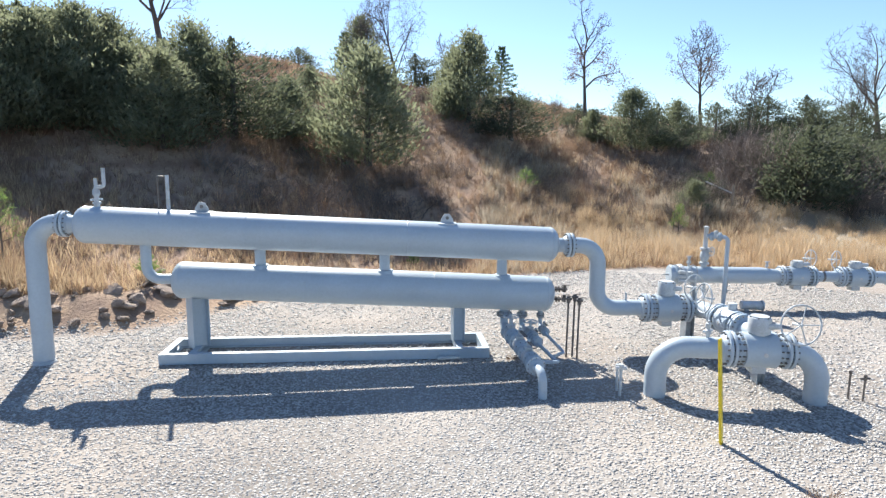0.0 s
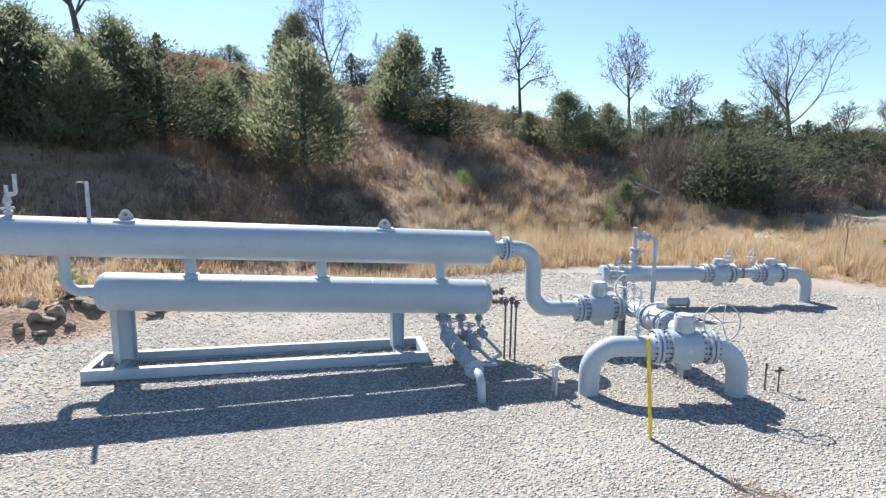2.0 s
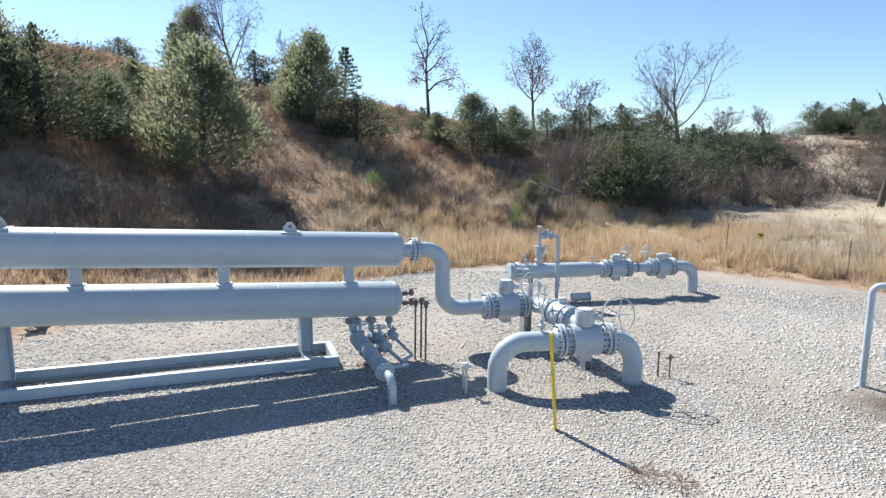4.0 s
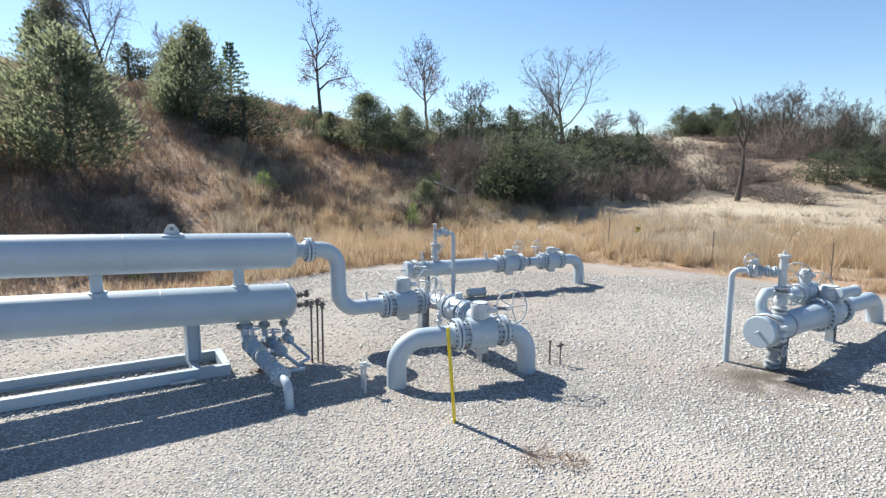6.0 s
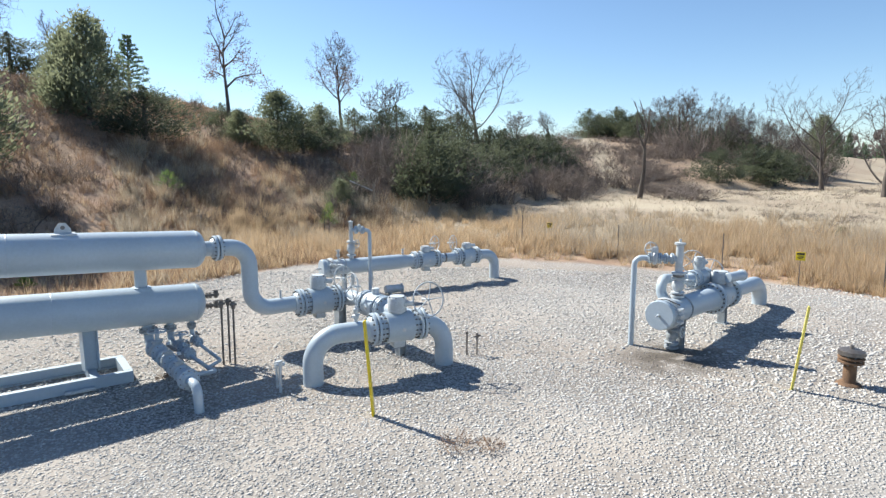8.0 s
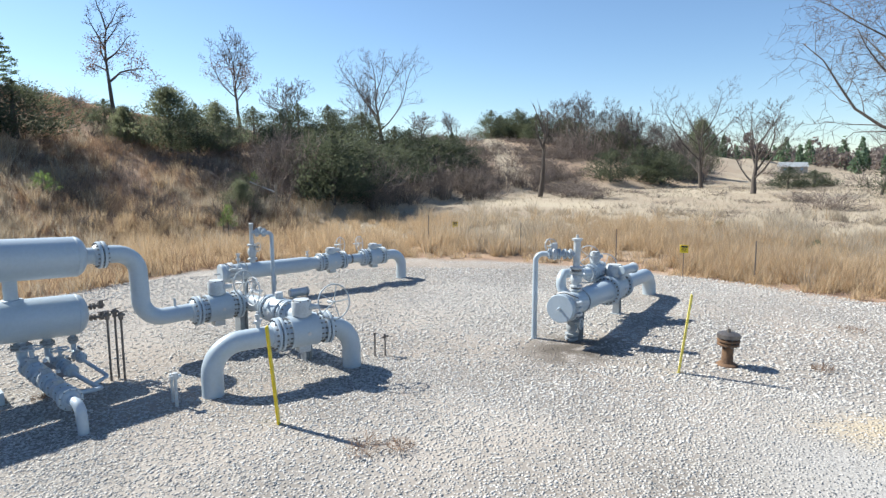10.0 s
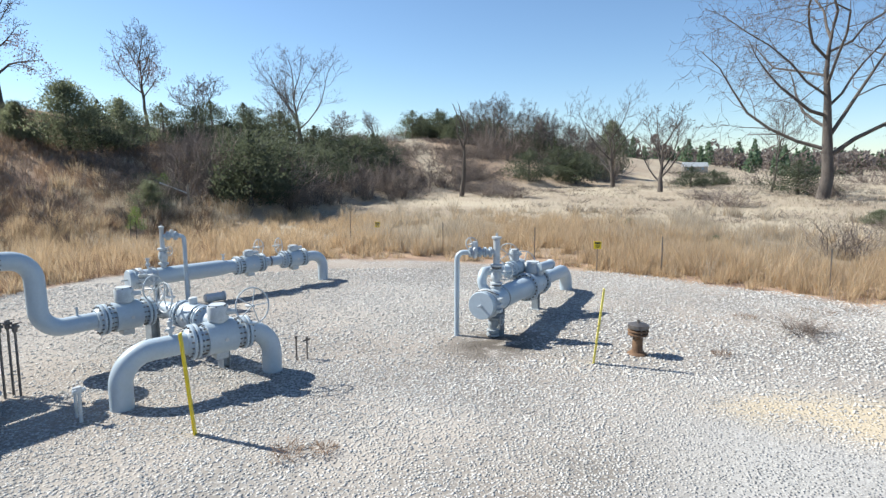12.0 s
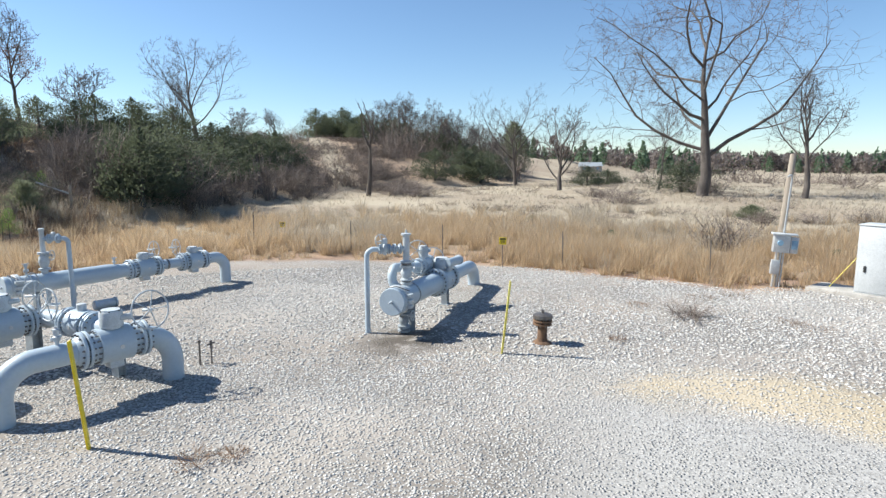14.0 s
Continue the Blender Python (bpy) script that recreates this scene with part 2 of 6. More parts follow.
    gravel = mixed(n, l, sm.outputs[0], gravel, (0.085, 0.07, 0.055))
    l.new(mixed(n, l, at.outputs["Fac"], wild, gravel), b.inputs["Base Color"])
    grain = noisy(n, l, 14, 0.2, 0.8, 8)
    hm = n.new("ShaderNodeMix")
    l.new(at.outputs["Fac"], hm.inputs[0])
    l.new(grain, hm.inputs[2])
    l.new(gap.outputs[0], hm.inputs[3])
    bumped(n, l, b, hm.outputs[0], 0.9, 0.035)
    return m


def track_heading(d):
    """Heading of the mown track that climbs the far rise."""
    return np.interp(d, (40, 65, 118, 160), (59.5, 57.7, 53.8, 52.5))


def build_ground():
    steps = 540
    d = np.concatenate([np.linspace(0.6, 5, 12), np.arange(5.2, 26, 0.2), np.geomspace(26, 130, 90), np.geomspace(136, 4200, 40)])
    az = np.radians(np.arange(steps) * 360 / steps)
    D, A = np.meshgrid(d, az, indexing="ij")
    x, y = np.append(D * np.sin(A), 0), np.append(D * np.cos(A), 0)
    z = land(x, y)
    rim = pad_edge(x, y) + 0.5 * fbm(x, y, 1.6, 4, 5) + 0.25 * fbm(x, y, 0.5, 2, 6)
    rings, centre = len(d), len(d) * steps
    j = np.arange(steps)
    faces = []
    for i in range(rings - 1):
        a, bq = i * steps + j, i * steps + (j + 1) % steps
        faces.append(np.stack([a, bq, bq + steps, a + steps], 1))
    quads = np.concatenate(faces)
    tris = np.stack([(j + 1) % steps, j, np.full(steps, centre)], 1)
    mesh = bpy.data.meshes.new("ground")
    mesh.from_pydata(np.stack([x, y, z], 1).tolist(), [], quads.tolist() + tris.tolist())
    mesh.update()
    dist, deg = np.hypot(x, y), np.degrees(np.arctan2(x, y))
    hill = np.clip((dist - np.interp(deg, LAND[:, 0], LAND[:, 1])) / 12, 0, 1) * np.clip((78 - deg) / 6, 0, 1)
    track = np.clip(1.6 - np.abs(deg - track_heading(dist) + 0.5 * fbm(x, y, 20, 2, 14)) / 1.0, 0, 1)
    rough_hill = hill * (1 - track)
    values = {"pad": np.clip(rim / 0.5 + 0.5, 0, 1),
              "field": np.clip((deg - 30) / 12, 0, 1) * np.clip((-rim - 2.0) / 4, 0, 1) * (1 - 0.8 * rough_hill),
              "spot": np.clip(1.3 - np.hypot((x - 11.0) / 1.3, (y - 5.5) / 1.0) + 0.6 * fbm(x, y, 0.5, 3, 9), 0, 1) * 0.92,
              "sand": sandy(x, y) * 0.6, "fine": drive(x, y)}
    for key, v in values.items():
        mesh.attributes.new(key, "FLOAT", "POINT").data.foreach_set("value", v.astype(np.float32))
    mesh.polygons.foreach_set("use_smooth", np.ones(len(mesh.polygons), bool))
    mesh.materials.append(ground_material())
    return tagged(new("ground", mesh), "grey crushed gravel pad ringed by dry grass slopes and fields", "ground", kind="structure")


build_ground()

# ---- building tools ----
def part(name, bm, mat, parent=None, label="", smooth=True):
    me = bpy.data.meshes.new(name)
    bm.normal_update()
    bm.to_mesh(me)
    bm.free()
    if smooth:
        me.polygons.foreach_set("use_smooth", [True] * len(me.polygons))
        me.set_sharp_from_angle(angle=radians(38))
    me.materials.append(mat)
    ob = new(name, me)
    ob.parent = parent
    if label:
        ob["label"] = label
    return ob


def shared(name, mesh, m, parent):
    ob = new(name, mesh)
    ob.parent, ob.matrix_local = parent, m
    return ob


def thing(name, m, label, category, group=""):
    ob = new(name)
    ob.matrix_world = m
    ob.empty_display_size = 0.2
    return tagged(ob, label, category, group)


def basis(a, b):
    """A turn whose z axis runs from a to b."""
    return (Vector(b) - Vector(a)).to_track_quat("Z", "Y").to_matrix()


def ring(bm, centre, turn, r, seg):
    c = Vector(centre)
    return [bm.verts.new(c + turn @ Vector((r * math.cos(2 * math.pi * i / seg), r * math.sin(2 * math.pi * i / seg), 0))) for i in range(seg)]


def bridge(bm, a, b):
    for i in range(len(a)):
        bm.faces.new((a[i], a[(i + 1) % len(a)], b[(i + 1) % len(b)], b[i]))


def lathe(bm, a, b, profile, seg=28):
    """A turned body on the axis from a to b. Profile: distance along it, radius."""
    a, b = Vector(a), Vector(b)
    t, n = basis(a, b), (b - a).normalized()
    rings = [ring(bm, a + n * s, t, max(r, 0.0005), seg) for s, r in profile]
    for p, q in zip(rings, rings[1:]):
        bridge(bm, p, q)
    bm.faces.new(rings[0][::-1])
    bm.faces.new(rings[-1])
    return bm


def rod(bm, a, b, r, seg=16, bevel=0.0, r1=None):
    h = (Vector(b) - Vector(a)).length
    r1 = r if r1 is None else r1
    if bevel:
        return lathe(bm, a, b, [(0, r - bevel), (bevel, r), (h - bevel, r1), (h, r1 - bevel)], seg)
    return lathe(bm, a, b, [(0, r), (h, r1)], seg)


def bent(points, radius, step=7):
    """The points of a way with rounded bends."""
    pts = [Vector(p) for p in points]
    out = [pts[0]]
    for p, q, s in zip(pts, pts[1:], pts[2:]):
        u, v = (p - q).normalized(), (s - q).normalized()
        half = u.angle(v) / 2
        cut = min(radius / max(math.tan(half), 0.05), (p - q).length * 0.98, (s - q).length * 0.98)
        r = cut * math.tan(half)
        mid = q + (u + v).normalized() * (r / max(math.sin(half), 0.05))
        a, b = q + u * cut - mid, q + v * cut - mid
        for i in range(step + 1):
            k = i / step
            w = a.lerp(b, k)
            full = a.angle(b)
            w = (a * math.sin((1 - k) * full) + b * math.sin(k * full)) / max(math.sin(full), 1e-5)
            out.append(mid + w)
    return out + [pts[-1]]


def pipe(bm, points, r, bend=0.0, seg=20, step=7):
    pts = bent(points, bend, step) if bend else [Vector(p) for p in points]
    turn, last, rings = None, None, []
    for i, p in enumerate(pts):
        d = (pts[min(i + 1, len(pts) - 1)] - pts[max(i - 1, 0)]).normalized()
        if turn is None:
            turn = d.to_track_quat("Z", "Y").to_matrix()
        else:
            turn = last.rotation_difference(d).to_matrix() @ turn
        last = d
        rings.append(ring(bm, p, turn, r, seg))
    for a, b in zip(rings, rings[1:]):
        bridge(bm, a, b)
    bm.faces.new(rings[0][::-1])
    bm.faces.new(rings[-1])
    return bm


def box(bm, lo, hi, bevel=0.0, m=None):
    c, s = (Vector(lo) + Vector(hi)) / 2, Vector(hi) - Vector(lo)
    got = bmesh.ops.create_cube(bm, size=1, matrix=(m or Matrix()) @ Matrix.Translation(c) @ Matrix.Diagonal((*s, 1)))
    if bevel:
        edges = list({e for v in got["verts"] for e in v.link_edges})
        bmesh.ops.bevel(bm, geom=edges, offset=bevel, segments=2, profile=0.5, affect="EDGES")
    return bm


def prism(bm, profile, length, m):
    """A straight bar of that section (y, z) along the local x axis."""
    ends = [[bm.verts.new(m @ Vector((x, y, z))) for y, z in profile] for x in (0, length)]
    bm.faces.new(ends[0])
    bm.faces.new(ends[1][::-1])
    n = len(profile)
    for i in range(n):
        bm.faces.new((ends[0][i], ends[1][i], ends[1][(i + 1) % n], ends[0][(i + 1) % n]))
    bmesh.ops.recalc_face_normals(bm, faces=bm.faces[:])
    return bm


def h_section(a, b, t):
    """A wide-flange section, 2a between its flanges' outer faces, 2b broad."""
    return [(-a, -b), (-a + t, -b), (-a + t, -t / 2), (a - t, -t / 2), (a - t, -b), (a, -b), (a, b), (a - t, b), (a - t, t / 2), (-a + t, t / 2), (-a + t, b), (-a, b)]


def column(bm, m, a, b, z0, z1, t=0.012):
    """An upright wide-flange column, its flanges facing the local x axis."""
    return prism(bm, h_section(a, b, t), z1 - z0, m @ Matrix.Translation((0, 0, z0)) @ Matrix(((0, 1, 0, 0), (0, 0, 1, 0), (1, 0, 0, 0), (0, 0, 0, 1))))


def B():
    return bmesh.new()


_b = B()
lathe(_b, (0, 0, -0.5), (0, 0, 0.5), [(0, 0.42), (0.12, 0.5), (0.36, 0.5), (0.36, 0.34), (0.64, 0.34), (0.64, 0.5), (0.88, 0.5), (1, 0.42)], 6)
BOLT_MESH = bpy.data.meshes.new("bolt")
_b.to_mesh(BOLT_MESH)
_b.free()
BOLT_MESH.materials.append(BOLT)


def flange(parent, at, axis, r, thick, name="flange", count=16, mat=None, gap=0.012):
    """A bolted pair of flanges round a pipe at that place, with its stud bolts."""
    at, axis = Vector(at), Vector(axis).normalized()
    t = basis((0, 0, 0), axis)
    for s in (-1, 1):
        bm = B()
        a, b = at + axis * s * gap, at + axis * s * (gap + thick)
        lathe(bm, a, b, [(0, r * 0.97), (thick * 0.15, r), (thick * 0.8, r), (thick, r * 0.95), (thick + 0.0005, r * 0.80), (thick * 2.0, r * 0.66)], 32)
        f = part(name, bm, mat or PAINT, parent)
    bm = B()
    rod(bm, at - axis * (gap + 0.001), at + axis * (gap + 0.001), r * 0.80, 24)
    part("gasket", bm, BOLT, parent, "dark gasket line")
    for i in range(count):
        w = 2 * math.pi * (i + 0.5) / count
        p = at + t @ Vector((math.cos(w) * r * 0.87, math.sin(w) * r * 0.87, 0))
        k = r * 0.115
        shared("bolt", BOLT_MESH, Matrix.Translation(p) @ t.to_4x4() @ Matrix.Diagonal((k, k, 2 * (gap + thick) + 2 * k, 1)), parent)


def handwheel(parent, hub, axis, r, shaft=0.25, name="handwheel", spokes=5):
    hub, axis = Vector(hub), Vector(axis).normalized()
    t = basis((0, 0, 0), axis)
    bm = B()
    n, tube = 28, 0.014
    rings = []
    for i in range(n):
        w = 2 * math.pi * i / n
        o = Vector((math.cos(w), math.sin(w), 0))
        rings.append([bm.verts.new(hub + t @ (o * (r + tube * math.cos(v)) + Vector((0, 0, tube * math.sin(v))))) for v in (2 * math.pi * k / 7 for k in range(7))])
    for i in range(n):
        bridge(bm, rings[i], rings[(i + 1) % n])
    w_ob = part(name, bm, PAINT_WORN, parent)
    for i in range(spokes):
        w = 2 * math.pi * i / spokes
        bm = B()
        rod(bm, hub, hub + t @ Vector((math.cos(w) * r, math.sin(w) * r, 0)) - axis * 0.03, 0.010, 8)
        part("spoke", bm, PAINT_WORN, w_ob)
    bm = B()
    rod(bm, hub + axis * 0.03, hub - axis * shaft, 0.022, 12)
    part("wheel_shaft", bm, PAINT_WORN, w_ob)


def ball_valve(name, m, r, half, label, wheel=(0.42, -0.28, 0.62), wheel_r=0.31, wheel_axis=(0, -1, 0), foot=True, group="", gear=True, body=1.62, bolts=16, gear_h=0.30):
    """A flanged ball valve on the local x axis, its support reaching down to the ground."""
    v = thing(name, m, label, "valve", group)
    bm = B()
    R = r * body
    lathe(bm, (-half, 0, 0), (half, 0, 0), [(0, r), (0.03, r * 1.3), (half * 0.42, r * 1.34), (half * 0.42 + 0.001, R), (half * 0.52, R * 1.02), (half * 0.62, R * 0.98), (half, R * 1.03), (half * 1.38, R * 0.98), (half * 1.48, R * 1.02), (half * 1.58 - 0.001, R), (half * 1.58, r * 1.34), (2 * half - 0.03, r * 1.3), (2 * half, r)], 36)
    part("body", bm, PAINT, v)
    for s in (-1, 1):
        flange(v, (s * half, 0, 0), (1, 0, 0), r * 1.68, 0.055, count=bolts)
        for i in range(bolts):
            w = 2 * math.pi * (i + 0.5) / bolts
            k = r * 0.17
            p = Vector((s * half * 0.60, math.cos(w) * R * 0.89, math.sin(w) * R * 0.89))
            shared("bolt", BOLT_MESH, Matrix.Translation(p) @ pose(0, 0, 0, 0, 90, 0) @ Matrix.Diagonal((k, k, 0.085, 1)), v)
    top = R
    if gear:
        bm = B()
        lathe(bm, (0, 0, top - 0.06), (0, 0, top + gear_h), [(0, r * 0.75), (0.07, r * 0.75), (0.07, r * 0.98), (0.10, r * 1.0), (gear_h, r * 1.0), (gear_h + 0.025, r * 0.94), (gear_h + 0.025, r * 0.80), (gear_h + 0.05, r * 0.78)], 28)
        g = part("gearbox", bm, PAINT_WORN, v)
        for i in range(6):
            w = i * math.pi / 3
            shared("bolt", BOLT_MESH, Matrix.Translation((math.cos(w) * r * 0.86, math.sin(w) * r * 0.86, top + gear_h - 0.03)) @ Matrix.Diagonal((0.03, 0.03, 0.03, 1)), g)
        bm = B()
        rod(bm, (r * 0.4, -r * 0.7, top + gear_h * 0.5), (r * 1.5, -r * 0.7, top + gear_h * 0.5), 0.05, 16, 0.01)
        part("worm_housing", bm, PAINT_WORN, v)
        handwheel(v, wheel, wheel_axis, wheel_r, 0.22)
    else:
        bm = B()
        rod(bm, (0, 0, top - 0.05), (0, 0, top + 0.12), r * 0.5, 18, 0.01)
        part("stem", bm, PAINT_WORN, v)
        handwheel(v, wheel, wheel_axis, wheel_r, 0.22)
    bm = B()
    box(bm, (-0.11, -0.12, -R - 0.09), (0.11, 0.12, -R + 0.05), 0.012)
    part("drain_block", bm, PAINT_WORN, v)
    bm = B()
    rod(bm, (0.02, -R * 0.95, 0.0), (0.02, -R * 1.06, 0.0), 0.035, 14)
    part("nameplate", bm, GALV, v)
    if foot:
        z0 = -m.translation.z
        bm = B()
        column(bm, Matrix.Translation((half * 0.72, 0, 0)), 0.08, 0.085, z0, -R * 0.6)
        support = part("support", bm, PAINT_DULL, v)
        bm = B()
        box(bm, (half * 0.72 - 0.13, -0.13, z0), (half * 0.72 + 0.13, 0.13, z0 + 0.02), 0.004)
        part("base_plate", bm, PAINT_DULL, support)
    return v


def small_valve(name, m, r, label, wheel_r=0.09, group="", lever=False):
    """A small flanged valve on the local x axis."""
    v = thing(name, m, label, "valve", group)
    bm = B()
    lathe(bm, (-r * 2.2, 0, 0), (r * 2.2, 0, 0), [(0, r), (r * 0.6, r * 1.1), (r * 1.2, r * 1.6), (r * 2.2, r * 1.85), (r * 3.2, r * 1.6), (r * 3.8, r * 1.1), (r * 4.4, r)], 18)
    part("body", bm, PAINT_WORN, v)
    for s in (-1, 1):
        flange(v, (s * r * 2.2, 0, 0), (1, 0, 0), r * 2.0, r * 0.35, count=8, gap=0.005)
    bm = B()
    lathe(bm, (0, 0, r), (0, 0, r * 4.4), [(0, r * 1.0), (r * 1.2, r * 0.9), (r * 1.25, r * 1.2), (r * 1.6, r * 1.2), (r * 1.65, r * 0.5), (r * 3.4, r * 0.4)], 14)
    part("bonnet", bm, PAINT_WORN, v)
    if lever:
        bm = B()
        box(bm, (-r * 0.4, -r * 0.4, r * 3.6), (r * 5, r * 0.4, r * 3.9), 0.003)
        part("lever", bm, STEEL, v)
    else:
        handwheel(v, (0, 0, r * 4.6), (0, 0, 1), wheel_r, r * 1.5, spokes=4)
    return v


def axis_pose(at, to):
    """A pose at a place, its x axis level towards another."""
    return pose(*at, 0, 0, math.degrees(math.atan2(to[1] - at[1], to[0] - at[0])))

# ---- the two stacked vessels on their skid ----
V_A, V_B = Vector((-3.8, 12.0, 0)), Vector((2.57, 11.66, 0))
V_RUN = (V_B - V_A).normalized()
V_TURN = math.degrees(math.atan2(V_RUN.y, V_RUN.x))


def on_line(x, z, off=0.0):
    """A place over the vessels' centre line, off metres nearer."""
    p = V_A + V_RUN * ((x - V_A.x) / V_RUN.x)
    n = Vector((V_RUN.y, -V_RUN.x, 0))
    return Vector((p.x, p.y, z)) + n * off


def upper_z(x):
    return 2.645 + (x + 5.2) * (2.205 - 2.645) / 9.15


def lower_z(x):
    return 1.545 + (x + 3.45) * (1.17 - 1.545) / 7.25


def head(r, depth, n=7):
    return [(depth * (1 - math.cos(i / n * math.pi / 2)), r * math.sin(i / n * math.pi / 2)) for i in range(1, n + 1)]


def vessel(name, a, b, r, label):
    v = thing(name, Matrix(), label, "pressure vessel", "stacked vessels")
    length, dome = (b - a).length, 0.20
    p = head(r, dome)
    profile = p + [(length - s, q) for s, q in p[::-1]]
    bm = B()
    lathe(bm, a, b, profile, 64)
    part("shell", bm, PAINT, v)
    n = (b - a).normalized()
    for k in (dome, length * 0.34, length * 0.67, length - dome):
        bm = B()
        lathe(bm, a + n * (k - 0.012), a + n * (k + 0.012), [(0, r - 0.001), (0.006, r + 0.0035), (0.018, r + 0.0035), (0.024, r - 0.001)], 64)
        part("weld_seam", bm, PAINT, v)
    return v, n


def build_vessels():
    a, b = on_line(-5.38, upper_z(-5.38)), on_line(4.07, upper_z(4.07))
    up, n = vessel("upper_vessel", a, b, 0.357, "long light grey painted steel vessel raised above a second one")
    c, d = on_line(-3.65, lower_z(-3.65)), on_line(4.01, lower_z(4.01))
    low, _ = vessel("lower_vessel", c, d, 0.362, "shorter light grey painted steel vessel on legs above a skid")
    # necks between the two
    for x in (-1.95, 0.50, 2.90):
        bm = B()
        rod(bm, on_line(x, lower_z(x) + 0.30), on_line(x, upper_z(x) - 0.30), 0.105, 24)
        part("neck", bm, PAINT, low)
        bm = B()
        lathe(bm, on_line(x, lower_z(x) + 0.30), on_line(x, lower_z(x) + 0.42), [(0, 0.21), (0.04, 0.18), (0.068, 0.165), (0.075, 0.105)], 24)
        part("pad_ring", bm, PAINT, low)
    # lifting lugs
    for x in (-3.02, 1.76):
        z = upper_z(x) + 0.34
        bm = B()
        prof = [(-0.13, 0), (0.13, 0), (0.12, 0.09), (0.05, 0.19), (-0.05, 0.19), (-0.12, 0.09)]
        o = on_line(x, z)
        for s in (-0.014, 0.014):
            bm.faces.new([bm.verts.new(o + V_RUN * u + Vector((V_RUN.y, -V_RUN.x, 0)) * s + Vector((0, 0, w))) for u, w in (prof if s > 0 else prof[::-1])])
        vs = list(bm.verts)
        for i in range(6):
            bm.faces.new((vs[5 - i], vs[(5 - (i + 1)) % 6], vs[6 + (i + 1) % 6], vs[6 + i]))
        lug = part("lifting_lug", bm, PAINT_WORN, up, smooth=False)
        bm = B()
        rod(bm, o + Vector((0, -0.02, 0.11)), o + Vector((0, 0.02, 0.11)), 0.035, 14)
        part("lug_eye", bm, BOLT, lug)
        bm = B()
        box(bm, (-0.19, -0.15, -0.05), (0.19, 0.15, 0.012), 0.008, Matrix.Translation(o) @ pose(0, 0, 0, 0, 0, V_TURN))
        part("lug_pad", bm, PAINT_WORN, lug)
    # level gauge: slim tube and bar
    z = upper_z(-3.66) + 0.34
    bm = B()
    rod(bm, on_line(-3.64, z), on_line(-3.64, z + 0.68), 0.035, 14, 0.006)
    part("gauge_tube", bm, PAINT_WORN, up, "pale upright gauge tube")
    bm = B()
    pipe(bm, [on_line(-3.64, z + 0.66), on_line(-3.82, z + 0.67), on_line(-3.82, z - 0.70)], 0.009, 0.03, 8)
    part("gauge_line", bm, STEEL, up)
    # relief valve on the far end
    z = upper_z(-4.95) + 0.34
    bm = B()
    lathe(bm, on_line(-4.95, z - 0.03), on_line(-4.95, z + 0.55), [(0, 0.05), (0.10, 0.05), (0.10, 0.075), (0.14, 0.075), (0.14, 0.04), (0.24, 0.045), (0.28, 0.07), (0.36, 0.06), (0.40, 0.035), (0.58, 0.03)], 16)
    rel = part("relief_valve", bm, PAINT_WORN, up)
    bm = B()
    pipe(bm, [on_line(-4.95, z + 0.38), on_line(-4.80, z + 0.40), on_line(-4.80, z + 0.75)], 0.035, 0.06, 12)
    part("tail_pipe", bm, PAINT_WORN, rel)
    bm = B()
    rod(bm, on_line(-5.06, z + 0.14), on_line(-4.84, z + 0.16), 0.022, 10)
    part("test_tap", bm, PAINT_WORN, rel)
    # balance pipe from upper to lower vessel
    bm = B()
    pipe(bm, [on_line(-4.12, upper_z(-4.1) - 0.30), on_line(-4.12, lower_z(-3.7) + 0.01), on_line(-3.55, lower_z(-3.6) + 0.01)], 0.100, 0.26, 24)
    part("balance_pipe", bm, PAINT, low)
    # legs
    for x, w in ((-3.20, 0.165), (2.0, 0.12)):
        z = lower_z(x) - 0.25
        o = on_line(x, 0)
        m = Matrix.Translation(o) @ pose(0, 0, 0, 0, 0, V_TURN)
        bm = B()
        t = 0.012
        column(bm, m @ pose(0, 0, 0, 0, 0, 38 if x < 0 else 8), w, w, 0.19, z, t)
        leg = part("leg", bm, PAINT, low)
        bm = B()
        box(bm, (-w - 0.03, -w - 0.04, z - 0.04), (w + 0.03, w + 0.04, z), 0.006, m)
        part("saddle", bm, PAINT, leg)
    # right-hand level taps with small cocks
    tip = on_line(3.95, lower_z(3.95))
    for dz in (0.10, -0.11):
        bm = B()
        rod(bm, tip + Vector((-0.06, 0, dz)), tip + Vector((0.34, -0.02, dz)), 0.028, 12)
        for s in (0.10, 0.16, 0.24):
            rod(bm, tip + Vector((s, -0.007, dz)), tip + Vector((s + 0.025, -0.008, dz)), 0.062, 12)
        rod(bm, tip + Vector((0.29, -0.02, dz - 0.06)), tip + Vector((0.29, -0.02, dz + 0.08)), 0.035, 10)
        box(bm, tip + Vector((0.22, -0.05, dz + 0.08)), tip + Vector((0.40, 0.0, dz + 0.095)))
        part("level_cock", bm, STEEL, low, "dark level cock with lever")
    return up, low


build_vessels()


def channel(bm, a, b, h=0.20, w=0.13, side=1, z0=0.0):
    """A steel channel whose web faces to the given side."""
    a, b = Vector(a), Vector(b)
    length = (b - a).length
    m = Matrix.Translation((a.x, a.y, z0)) @ pose(0, 0, 0, 0, 0, math.degrees(math.atan2(b.y - a.y, b.x - a.x)))
    e, t, k = side * w / 2, 0.014, side * 0.012
    prism(bm, [(-e, 0), (e, 0), (e, h), (-e, h), (-e, h - t), (e - k, h - t), (e - k, t), (-e, t)], length, m)


